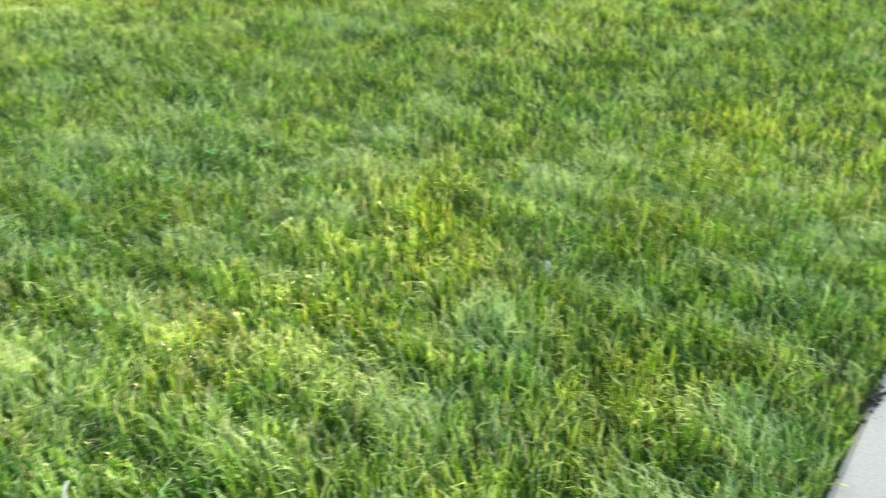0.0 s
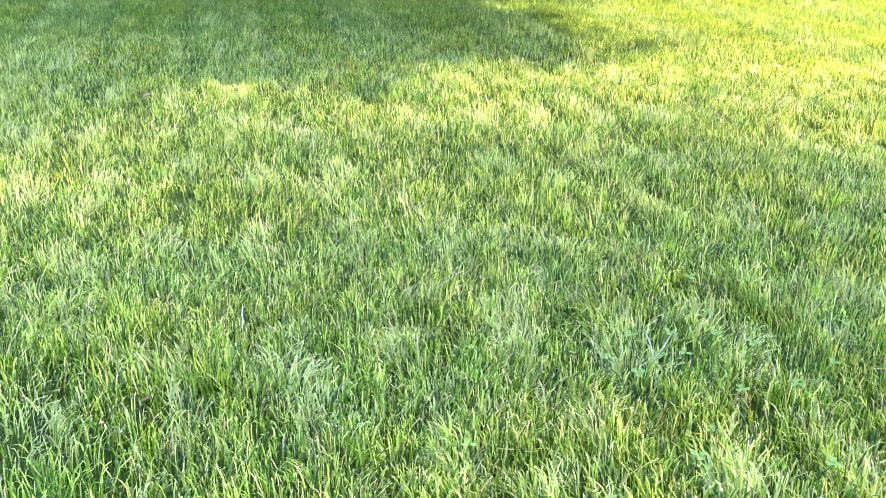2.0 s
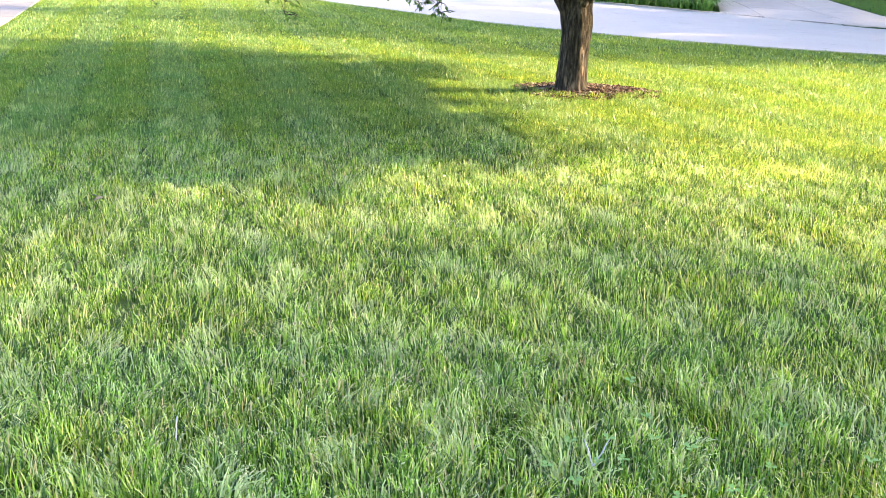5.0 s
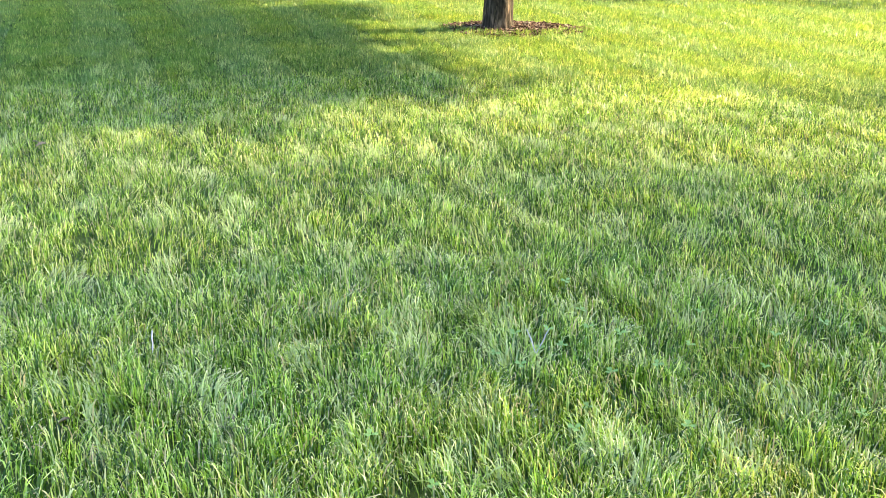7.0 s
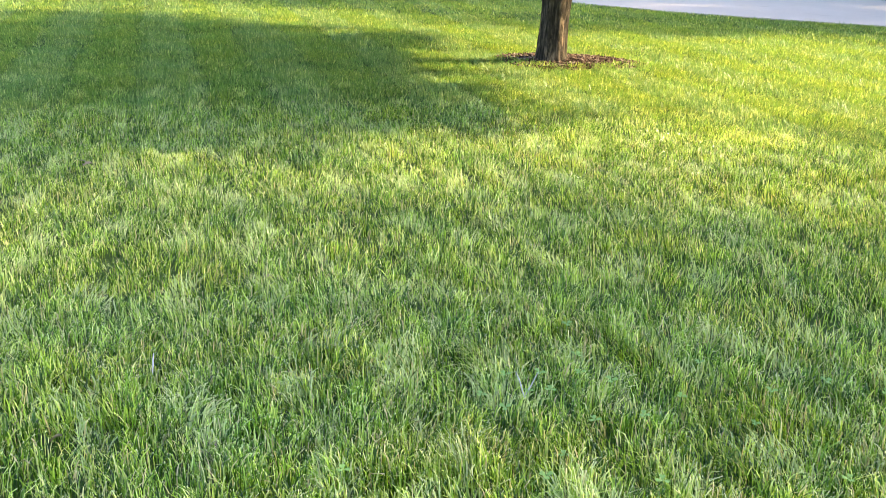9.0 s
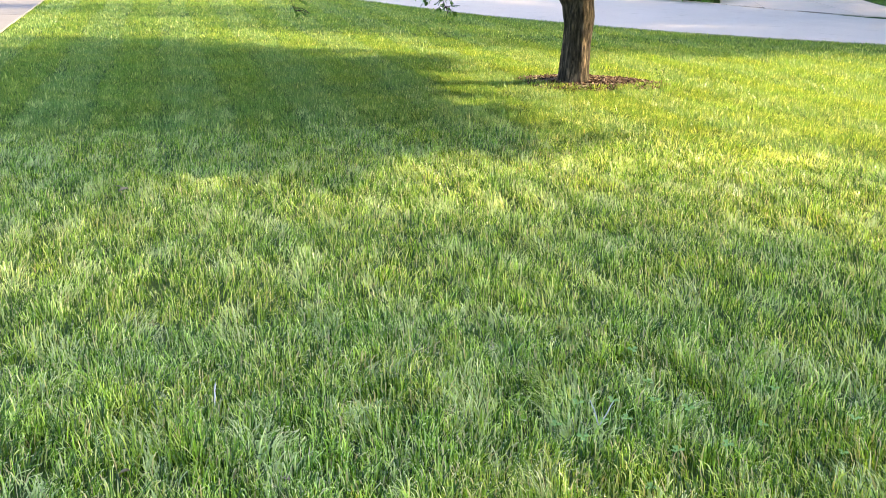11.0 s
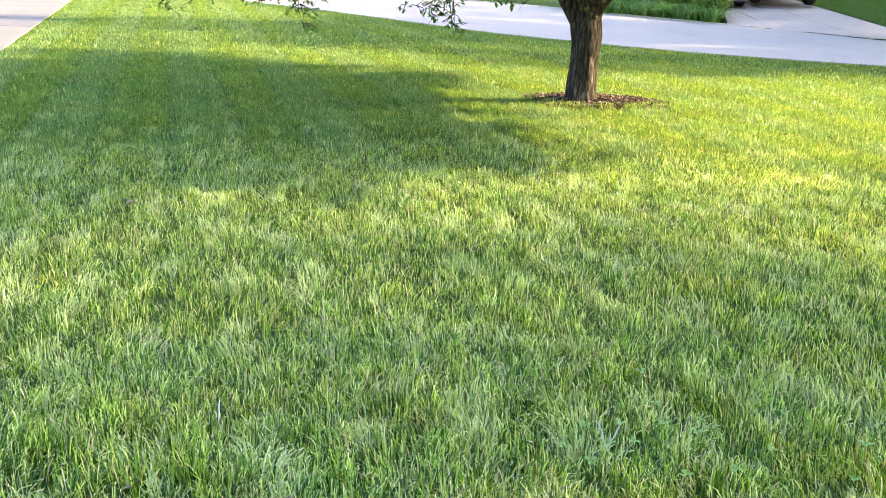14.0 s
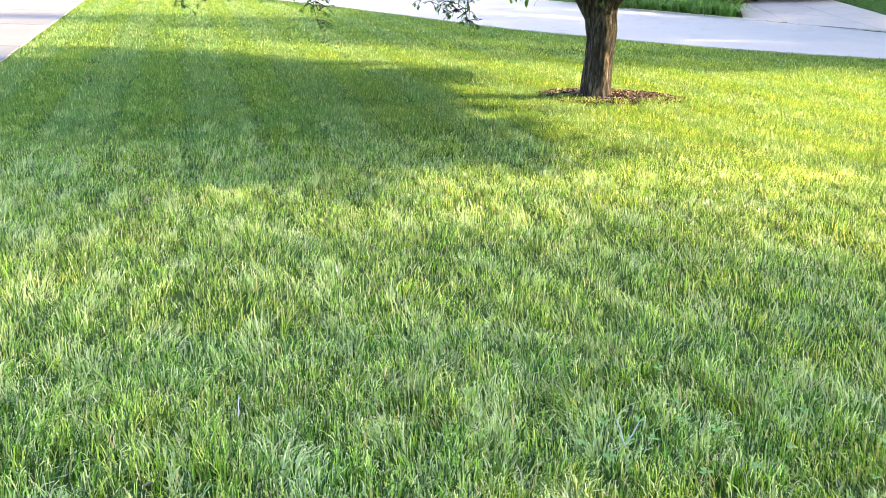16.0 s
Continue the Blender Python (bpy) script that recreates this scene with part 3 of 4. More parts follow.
# a tree out of view that serves only to block the sun
def shade_tree(base, height, radius, seed, bottom, leafage, leaf=0.2):
    rnd2 = random.Random(seed)
    limbs = []
    for q in range(6):
        a = 2 * math.pi * q / 6 + rnd2.uniform(-0.3, 0.3)
        rr, hh = radius * rnd2.uniform(0.45, 0.7), height * rnd2.uniform(0.55, 0.85)
        limbs.append(([(0, 0, bottom * 0.7), (0.3 * rr * math.cos(a), 0.3 * rr * math.sin(a), bottom + 0.4), (rr * math.cos(a), rr * math.sin(a), hh)], 0.12, 0.05))
    limbs.append(([(0, 0, bottom), (0.1, 0.1, height * 0.6), (0, 0.1, height * 0.9)], 0.13, 0.05))
    t, lv, wy, v2, f2, r2 = grow_tree("shade_tree", "tall leafy tree out of view, added to cast shade", base, [(0, 0, -0.05), (0.02, 0, 0.5), (0, 0.03, bottom)], [0.3, 0.24, 0.2],
                                      limbs, seed, radius * 0.45, 0.1, leafage, bottom, LEAF, 8, 6)
    tagged(part("twig_spray", mesh_from("twig_spray", v2, f2, BARK), BARK, t), kind="stuff")
    part("crown", leaf_cloud("crown", lv, wy, leaf * 1.1, LEAF, seed + 3, 0.3, True), LEAF, t)
    return t


def stand(x, y):
    return (x, y, float(ground_z(x, y)))


def by_sun(along, across):
    """A place on the ground, in metres towards the sun and to the left of that way."""
    a = radians(SUN_AZ)
    return stand(along * math.cos(a) - across * math.sin(a), along * math.sin(a) + across * math.cos(a))


# unseen trees, added to shade the roadside and the road
shade_tree(by_sun(20.5, 14.4), 12.8, 7.0, 21, 2.0, 92, 0.25)
shade_tree(by_sun(18.0, 11.4), 8.6, 3.6, 33, 1.5, 46, 0.28)
shade_tree(by_sun(24.2, 24.0), 16.0, 6.6, 22, 2.0, 95, 0.3)
shade_tree(by_sun(26.8, 18.7), 15.0, 4.6, 27, 2.0, 45, 0.28)
shade_tree(by_sun(27.5, 27.0), 17.5, 6.0, 41, 3.0, 60, 0.32)
# an unseen thin-leaved tree, added to dim the sun on the far lawn corner
shade_tree(by_sun(20.0, 17.0), 16.5, 6.0, 39, 9.0, 24, 0.26)
# unseen thin-leaved trees, added to lay soft shade over the near lawn
shade_tree(by_sun(16.5, -3.4), 13.6, 5.4, 23, 3.6, 60, 0.28)
shade_tree(by_sun(15.0, 0.7), 18.5, 5.4, 29, 8.0, 9, 0.2)
shade_tree(by_sun(12.0, 0.5), 14.5, 4.0, 43, 8.0, 14, 0.22)
shade_tree(by_sun(24.0, 0.5), 15.5, 4.6, 37, 7.0, 15, 0.24)
shade_tree(by_sun(21.0, -3.4), 15.5, 4.6, 52, 5.0, 40, 0.28)

# ---- mulch ring round the tree ----
MULCH_C, MULCH_RX, MULCH_RY = (0.80, 7.33), 0.82, 0.52
mulch = thing("mulch_bed", None, "ring of reddish brown wood chip mulch round the trunk", "mulch", kind="stuff")
k = 4200
ang, rad = RNG.uniform(0, 2 * math.pi, k), np.sqrt(RNG.random(k))
rad = rad * (1 + 0.07 * np.sin(3 * ang + 1) + 0.05 * np.sin(7 * ang))
cx, cy = MULCH_C[0] + MULCH_RX * rad * np.cos(ang), MULCH_C[1] + MULCH_RY * rad * np.sin(ang)
cz = -0.04 + 0.04 * (1 - rad ** 2) + RNG.uniform(-0.012, 0.022, k)
th, tilt, roll = RNG.uniform(0, math.pi, k), RNG.normal(0, 0.3, k), RNG.normal(0, 0.35, k)
ln, wd, tk = RNG.uniform(0.008, 0.034, k), RNG.uniform(0.004, 0.0095, k), RNG.uniform(0.002, 0.005, k)
ux = np.stack([np.cos(th) * np.cos(tilt), np.sin(th) * np.cos(tilt), np.sin(tilt)], -1)
uy = np.stack([-np.sin(th) * np.cos(roll), np.cos(th) * np.cos(roll), np.sin(roll)], -1)
uz = np.cross(ux, uy)
corner = [(sx, sy, sz) for sz in (-1, 1) for sy in (-1, 1) for sx in (-1, 1)]
P = np.stack([cx, cy, cz], -1)
V = np.stack([P + ux * (ln * sx)[:, None] + uy * (wd * sy * (1 if sx > 0 else 0.7))[:, None] + uz * (tk * sz)[:, None] for sx, sy, sz in corner], 1).reshape(-1, 3)
o = (np.arange(k) * 8)[:, None]
T = np.concatenate([o + np.array(t) for t in ((0, 2, 3), (0, 3, 1), (4, 5, 7), (4, 7, 6), (0, 1, 5), (0, 5, 4), (2, 6, 7), (2, 7, 3), (0, 4, 6), (0, 6, 2), (1, 3, 7), (1, 7, 5))])
part("chips", triangles("chips", V, T, MULCH), MULCH, mulch)
vs, fs = [(MULCH_C[0], MULCH_C[1], -0.012)], []
for r in range(1, 6):
    for q in range(32):
        a = 2 * math.pi * q / 32
        w = r / 5 * (1 + 0.07 * math.sin(3 * a + 1))
        vs.append((MULCH_C[0] + MULCH_RX * w * math.cos(a), MULCH_C[1] + MULCH_RY * w * math.sin(a), -0.055 + 0.04 * (1 - (r / 5) ** 2)))
        o2, j = 1 + (r - 1) * 32, (q + 1) % 32
        fs.append((0, o2 + q, o2 + j) if r == 1 else (o2 - 32 + q, o2 + q, o2 + j, o2 - 32 + j))
part("bed", smooth(mesh_from("bed", vs, fs, MULCH)), MULCH, mulch)

# ---- planting bed across the road ----


def lily_mesh(seed):
    r = random.Random(seed)
    vs, fs = [], []
    for q in range(62):
        a, L, lean = r.uniform(0, 2 * math.pi), r.uniform(0.5, 0.85), r.uniform(0.35, 1.05)
        bx, by = r.gauss(0, 0.06), r.gauss(0, 0.06)
        w = r.uniform(0.014, 0.027)
        dx, dy = math.cos(a), math.sin(a)
        o = len(vs)
        for i in range(6):
            t = i / 5
            out, z = lean * L * t * (0.5 + 0.9 * t), L * (t - 0.55 * (0.4 + lean) * t ** 3)
            ww = w * (1 - t ** 2) + 0.001
            vs += [(bx + dx * out - dy * ww, by + dy * out + dx * ww, z), (bx + dx * out + dy * ww, by + dy * out - dx * ww, z)]
            if i:
                fs.append((o + 2 * i - 2, o + 2 * i - 1, o + 2 * i + 1, o + 2 * i))
    return mesh_from("daylily_clump", vs, fs, LILY)


lily = thing("daylily_clump", lily_mesh(1), "arching strap-leaved daylily clump at the road edge", "plant", "daylilies along the road")
lily_b = lily_mesh(2)
count = 0
for x in np.linspace(1.9, 5.75, 17):
    for row in range(2):
        y = float(far_y(x)) + 0.26 + 0.42 * row + random.uniform(-0.08, 0.08)
        xx = x + random.uniform(-0.08, 0.08)
        m = pose(xx, y, float(ground_z(xx, y)) - 0.01, 0, 0, random.uniform(0, 360))
        if count == 0:
            lily.matrix_basis = m
        else:
            c = copy_thing(lily, m)
            if count % 2:
                c.data = lily_b
            c.scale = (1, 1, random.uniform(0.85, 1.15))
        count += 1


def shrub(x, y, rx2, ry2, h, seed):
    r = random.Random(seed)
    s = thing("shrub", None, "rounded light green leafy shrub behind the daylilies", "shrub", "shrubs across the road")
    s.location = stand(x, y)
    vs, fs, lv, wy = [], [], [], []
    for q in range(16):
        a, rr = r.uniform(0, 2 * math.pi), r.uniform(0.3, 0.95)
        tip = Vector((rx2 * rr * math.cos(a), ry2 * rr * math.sin(a), h * (1 - 0.45 * rr * rr) * r.uniform(0.75, 1.05)))
        line = bend(Vector((0, 0, 0)), tip, 0.08, 5, r, 0.1)
        tube(vs, fs, line, [0.014, 0.012, 0.01, 0.008, 0.006, 0.003], 5)
        for g in range(260):
            u = r.uniform(0.12, 1.0)
            p = line[0].lerp(line[-1], u) + Vector((r.gauss(0, 1), r.gauss(0, 1), r.gauss(0, 0.8))) * 0.16
            p.z = max(p.z, 0.03)
            lv.append(p)
            wy.append((tip + Vector((0, 0, 0.3))).normalized())
    part("stems", mesh_from("stems", vs, fs, BARK), BARK, s)
    part("foliage", leaf_cloud("foliage", lv, wy, 0.085, SHRUB, seed), SHRUB, s)


shrub(2.5, float(far_y(2.5)) + 1.7, 0.9, 0.7, 1.3, 31)
shrub(3.7, float(far_y(3.7)) + 1.7, 0.8, 0.7, 1.2, 32)
shrub(4.9, float(far_y(4.9)) + 1.7, 0.8, 0.7, 1.2, 33)
shrub(5.88, 24.75, 0.52, 0.8, 1.0, 34)
shrub(5.6, 26.1, 0.6, 0.9, 1.3, 35)

# ---- two parked vehicles ----


def loft(sections):
    """A skin over closed rings of equal length."""
    vs, fs = [], []
    k = len(sections[0])
    for i, s in enumerate(sections):
        vs += s
        if i:
            for q in range(k):
                j = (q + 1) % k
                fs.append(((i - 1) * k + q, (i - 1) * k + j, i * k + j, i * k + q))
    fs.append(tuple(range(k))[::-1])
    fs.append(tuple(range((len(sections) - 1) * k, len(sections) * k)))
    return vs, fs


def ring(y, w, z0, z1, r=0.12):
    """A rounded upright rectangle across the car at y."""
    out = []
    for cx2, cz2, a0 in ((w - r, z0 + r, -90), (w - r, z1 - r, 0), (-w + r, z1 - r, 90), (-w + r, z0 + r, 180)):
        for s in range(4):
            a = radians(a0 + 30 * s)
            out.append((cx2 + r * math.cos(a), y, cz2 + r * math.sin(a)))
    return out


def wheel_meshes(R, W):
    vs, fs = [], []
    prof = [(R * 0.62, -W / 2), (R * 0.9, -W / 2), (R * 0.98, -W / 2 + 0.03), (R, -W / 4), (R, W / 4), (R * 0.98, W / 2 - 0.03), (R * 0.9, W / 2), (R * 0.62, W / 2)]
    for i in range(33):
        a = 2 * math.pi * i / 32
        vs += [(x, r * math.cos(a), r * math.sin(a)) for r, x in prof]
        if i:
            fs += [((i - 1) * 8 + q, (i - 1) * 8 + q + 1, i * 8 + q + 1, i * 8 + q) for q in range(7)]
    tyre = smooth(mesh_from("tyre", vs, fs, RUBBER))
    bm = bmesh.new()
    bmesh.ops.create_cone(bm, cap_ends=True, segments=32, radius1=R * 0.64, radius2=R * 0.64, depth=W * 0.7, matrix=pose(0, 0, 0, 0, 90, 0))
    for q in range(5):
        box(bm, W * 0.34, W * 0.46, -0.035, 0.035, 0.04, R * 0.6, 0.0, Matrix.Rotation(2 * math.pi * q / 5, 4, "X"))
        box(bm, -W * 0.46, -W * 0.34, -0.035, 0.035, 0.04, R * 0.6, 0.0, Matrix.Rotation(2 * math.pi * q / 5, 4, "X"))
    rim = bpy.data.meshes.new("rim")
    bm.to_mesh(rim)
    bm.free()
    rim.materials.append(STEEL)
    return tyre, rim


def parked_car(name, label, m, paint, width, length, clear, bonnet, top, R, pale_bumper):
    """A vehicle that stands with its front at y = 0, facing -y."""
    car = thing(name, None, label, "car")
    w = width / 2
    L = length
    vs, fs = loft([ring(0.0, w * 0.86, clear + 0.12, bonnet - 0.2), ring(0.12, w * 0.95, clear, bonnet - 0.08), ring(0.9, w, clear, bonnet), ring(1.5, w, clear, bonnet + 0.04),
                   ring(L - 1.0, w, clear, bonnet + 0.05), ring(L - 0.15, w * 0.95, clear + 0.03, bonnet), ring(L, w * 0.86, clear + 0.12, bonnet - 0.15)])
    body = part("body", smooth(mesh_from("body", vs, fs, paint)), paint, car)
    vs, fs = loft([ring(1.25, w * 0.88, bonnet - 0.05, bonnet + 0.12, 0.05), ring(2.0, w * 0.8, bonnet - 0.05, top, 0.1), ring(L - 1.1, w * 0.8, bonnet - 0.05, top - 0.03, 0.1), ring(L - 0.35, w * 0.84, bonnet - 0.05, bonnet + 0.15, 0.05)])
    part("cabin_glass", smooth(mesh_from("cabin_glass", vs, fs, CARGLASS)), CARGLASS, car, "dark tinted windows")
    vs, fs = loft([ring(1.95, w * 0.81, top - 0.09, top + 0.01, 0.04), ring(L - 1.05, w * 0.81, top - 0.09, top + 0.01, 0.04)])
    part("roof", mesh_from("roof", vs, fs, paint), paint, car)
    bm = bmesh.new()
    box(bm, -w * 0.97, w * 0.97, -0.09, 0.22, clear + 0.08, clear + 0.28, 0.04)
    part("bumper", bm, pale_bumper, car)
    bm = bmesh.new()
    box(bm, -w * 0.55, w * 0.55, -0.03, 0.1, clear + 0.3, bonnet - 0.22, 0.02)
    part("grille", bm, TRIM, car)
    for s in (-1, 1):
        bm = bmesh.new()
        box(bm, s * w * 0.74 - 0.17, s * w * 0.74 + 0.17, -0.02, 0.16, clear + 0.36, bonnet - 0.2, 0.03)
        part("headlight", bm, LAMPGLASS, car, "clear headlight lens")
    bm = bmesh.new()
    box(bm, -w * 0.9, w * 0.9, 0.2, L - 0.2, clear - 0.06, clear + 0.1, 0.02)
    part("underbody", bm, TRIM, car)
    tyre, rim = wheel_meshes(R, 0.25)
    for y in (0.85, L - 0.95):
        for s in (-1, 1):
            wheel = part("wheel", smooth(wheel_arch(R)), TRIM, car)
            wheel.location = (s * (w - 0.14), y, R)
            part("tyre", tyre, RUBBER, wheel)
            part("rim", rim, STEEL, wheel)
    car.matrix_basis = m
    return car


def wheel_arch(R):
    vs, fs = [], []
    for i in range(13):
        a = math.pi * i / 12
        for r, x in ((R * 1.16, -0.145), (R * 1.16, 0.145), (R * 1.1, 0.145), (R * 1.1, -0.145)):
            vs.append((x, r * math.cos(a), r * math.sin(a)))
        if i:
            o = (i - 1) * 4
            fs += [(o + q, o + (q + 1) % 4, o + 4 + (q + 1) % 4, o + 4 + q) for q in range(4)]
    return mesh_from("wheel", vs, fs, TRIM)


def parked(x, y, turn, slope=2.7):
    return Matrix.Translation((x, y, over_ground(x, y + 1))) @ pose(0, 0, 0, slope, 0, turn)


parked_car("parked_pickup", "black parked pickup with dark tyres on a concrete drive", parked(8.72, 26.7, 3), DARKPAINT, 2.0, 5.2, 0.26, 1.05, 1.8, 0.38, TRIM)
parked_car("parked_car", "silver parked car beside a shrub on a concrete drive", parked(6.62, 26.7, 3), SILVER, 1.8, 4.6, 0.24, 0.95, 1.48, 0.33, SILVER)

# ---- small things lying in the lawn ----


def clover_meshes():
    vs, fs = [], []
    for i in range(5):
        t = i / 4
        vs += [(0.012 * t - 0.001, 0.0, 0.085 * t), (0.012 * t + 0.001, 0.0, 0.085 * t), (0.012 * t, 0.0015, 0.085 * t)]
        if i:
            o = 3 * (i - 1)
            fs += [(o + q, o + (q + 1) % 3, o + 3 + (q + 1) % 3, o + 3 + q) for q in range(3)]
    stem = mesh_from("stem", vs, fs, CLOVER)
    out = [(0, 0, 0), (0.006, 0.005, 0.002), (0.014, 0.008, 0.003), (0.0195, 0.005, 0.001), (0.0175, 0, 0.001), (0.0195, -0.005, 0.001), (0.014, -0.008, 0.003), (0.006, -0.005, 0.002)]
    return stem, mesh_from("leaflet", out, [tuple(range(8))], CLOVER)


stem_me, leaflet_me = clover_meshes()
clover = thing("clover_plant", None, "small pale green three-leaved clover in the grass", "clover", "clovers in the lawn")
part("stem", stem_me, CLOVER, clover)
for q in range(3):
    lf = part("leaflet", leaflet_me, CLOVER, clover)
    lf.matrix_basis = pose(0.012, 0, 0.085, 0, -12, 120 * q)
CLOVER_SPOTS = [(0.0, 0.0), (0.14, 0.03), (0.18, 0.12), (0.30, 0.26), (0.33, 0.14), (0.22, 0.05), (0.09, -0.08), (0.42, 0.1), (0.06, 0.1), (0.5, -0.06), (0.62, 0.05), (0.36, -0.12),
                (0.83, -0.05), (1.3, 0.13), (1.66, -0.24), (0.2, -0.42), (0.25, -0.3), (0.5, -0.4), (-0.36, -0.45), (1.0, -0.3), (1.1, 0.2), (0.75, 0.3), (0.9, 0.1), (0.3, 0.5), (-0.2, -0.62)]
for i, (x, y) in enumerate(CLOVER_SPOTS):
    m = pose(x, y, float(ground_z(x, y)) - 0.004, random.uniform(-8, 8), random.uniform(-8, 8), random.uniform(0, 360))
    s = random.uniform(0.9, 1.2)
    if i == 0:
        clover.matrix_basis, clover.scale = m, (s, s, s)
    else:
        c = copy_thing(clover, m)
        c.scale = (s, s, s)


def dry_leaf_mesh():
    vs, fs = [], []
    for i in range(7):
        t = i / 6
        w = 0.016 * math.sin(math.pi * (0.06 + 0.92 * t)) ** 0.8
        z = 0.012 * math.sin(2.5 * t)
        vs += [(0.055 * t - 0.027, w, z + 0.008), (0.055 * t - 0.027, 0, z), (0.055 * t - 0.027, -w, z + 0.01)]
        if i:
            o = 3 * (i - 1)
            fs += [(o, o + 1, o + 4, o + 3), (o + 1, o + 2, o + 5, o + 4)]
    return mesh_from("dry_leaf", vs, fs, DRYLEAF)


dry = thing("dry_leaf", dry_leaf_mesh(), "curled brown dry leaf lying on the grass", "leaf", "fallen leaves")
for i, (x, y) in enumerate([(-2.34, 2.37), (-0.43, 3.75), (-2.4, 2.45), (-0.75, -0.3), (-1.2, -0.32), (-1.6, 4.4), (-0.9, 0.9)]):
    m = pose(x, y, 0.0 if i else 0.005, random.uniform(-20, 20), random.uniform(-20, 20), random.uniform(0, 360))
    if i == 0:
        dry.matrix_basis, dry.scale = m @ Matrix.Translation((0, 0, -0.012)), (1.0, 1.0, 1.0)
    else:
        copy_thing(dry, m @ Matrix.Translation((0, 0, -0.012))).scale = (0.7, 0.7, 0.7)


def stick_mesh(a, b, r):
    vs, fs = [], []
    tube(vs, fs, bend(Vector(a), Vector(b), 0.004, 5, random.Random(3), 0.08), [r, r * 1.05, r * 0.95, r, r * 0.9, r * 0.7], 8, 0.1, 2)
    return mesh_from("stick", vs, fs, PALEWOOD)


thing("stick", stick_mesh((1.515, -0.93, -0.01), (1.53, -0.90, 0.03), 0.006), "short bleached stick poking out of the grass", "stick")
thing("stick", stick_mesh((0.19, -0.91, 0.01), (0.225, -0.85, 0.03), 0.004), "thin bleached stem lying across the grass", "stick")
thing("stick", stick_mesh((-1.06, 0.05, 0.0), (-1.075, 0.11, 0.045), 0.0022), "pale dry grass stalk standing in the lawn", "stalk")
vs, fs = [], []
for tip in ((0.108, 0.075, 0.078), (0.178, 0.062, 0.088)):
    tube(vs, fs, bend(Vector((0.14, 0.05, 0.0)), Vector(tip), 0.004, 5, random.Random(8), 0.05), [0.0016, 0.002, 0.0022, 0.002, 0.0016, 0.0008], 6)
thing("dry_stalk", mesh_from("dry_stalk", vs, fs, PALEWOOD), "forked bleached grass stalk standing among the clover", "stalk")
twig = thing("twig", stick_mesh((1.73, -1.725, -0.008), (1.96, -1.80, -0.008), 0.004), "thin dark twig lying on the edge of the walkway", "twig")
twig.data.materials[0] = CRUMB

# dirt and leaf crumbs washed against the walkway edge
debris = thing("edge_debris", None, "dark leaf crumbs and dirt gathered on the walkway edge", "debris", kind="stuff")
vs, fs = [], []
for k in range(150):
    x = RNG.normal(1.76, 0.04) if k < 70 else RNG.uniform(1.0, 3.2)
    y = walk_edge(x) - abs(RNG.normal(0, 0.018 if k < 70 else 0.01)) + 0.012
    r, o, turn = RNG.uniform(0.0015, 0.006), len(vs), RNG.uniform(0, 6.28)
    for q in range(5):
        vs.append((x + r * 1.5 * math.cos(q * 1.257 + turn), y + r * math.sin(q * 1.257 + turn), -0.016))
    vs.append((x, y, -0.012 + r * 0.4))
    fs += [(o + q, o + (q + 1) % 5, o + 5) for q in range(5)]
part("crumbs", mesh_from("crumbs", vs, fs, LITTER), LITTER, debris)

# ---- grass, blade by blade ----
MOW = Vector((-0.36, 0.933)).normalized()
# thin spots where thatch shows: x, y, radius, share of blades left
BARE = [(-1.82, 0.24, 0.1, 0.12), (0.85, 0.46, 0.1, 0.12), (-1.03, -0.28, 0.06, 0.12), (0.69, 0.78, 0.06, 0.12), (0.98, 0.35, 0.08, 0.12), (-1.55, -0.1, 0.07, 0.12), (1.62, -0.5, 0.1, 0.12),
        (1.2, -0.75, 0.05, 0.12), (-1.35, -0.5, 0.5, 0.45), (-0.8, -0.7, 0.3, 0.5)]


def on_lawn(x, y, margin=0.0):
    ok = y < near_y(x) - 0.03
    ok &= ~((x < drive_edge(y) + 0.03) & (x > drive_edge(y) - 6.1) & (y > -8))
    ok &= ~((y < walk_edge(x) + 0.01) & (y > walk_edge(x) - 1.22) & (x > -1.3) & (x < 6.2))
    e = ((x - MULCH_C[0]) / (MULCH_RX * 0.97)) ** 2 + ((y - MULCH_C[1]) / (MULCH_RY * 0.97)) ** 2
    return ok & (e > np.where(y < MULCH_C[1], 0.26, 0.82) + 0.25 * RNG.random(len(x)) + 0.12 * np.sin(9 * np.arctan2(y - MULCH_C[1], x - MULCH_C[0])))


def polar(n, r0, r1, a0, a1):
    """n places in a fan of ground in front of the walkway; angles in degrees from +y, towards +x."""
    r = np.sqrt(RNG.uniform(r0 ** 2, r1 ** 2, n))
    r = r + RNG.normal(0, 0.045, n) * r          # bands of the lawn run into one another
    a = np.radians(RNG.uniform(a0, a1, n))
    return -0.2 + r * np.sin(a), -2.25 + r * np.cos(a)


def fan(r0, r1, a0, a1, density):
    return polar(int(density * math.radians(a1 - a0) / 2 * (r1 ** 2 - r0 ** 2)), r0, r1, a0, a1)


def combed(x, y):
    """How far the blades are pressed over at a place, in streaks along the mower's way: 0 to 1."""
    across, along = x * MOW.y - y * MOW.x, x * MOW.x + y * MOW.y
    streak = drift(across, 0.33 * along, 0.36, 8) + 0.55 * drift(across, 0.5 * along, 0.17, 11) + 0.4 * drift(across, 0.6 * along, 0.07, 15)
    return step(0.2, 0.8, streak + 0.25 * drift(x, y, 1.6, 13))


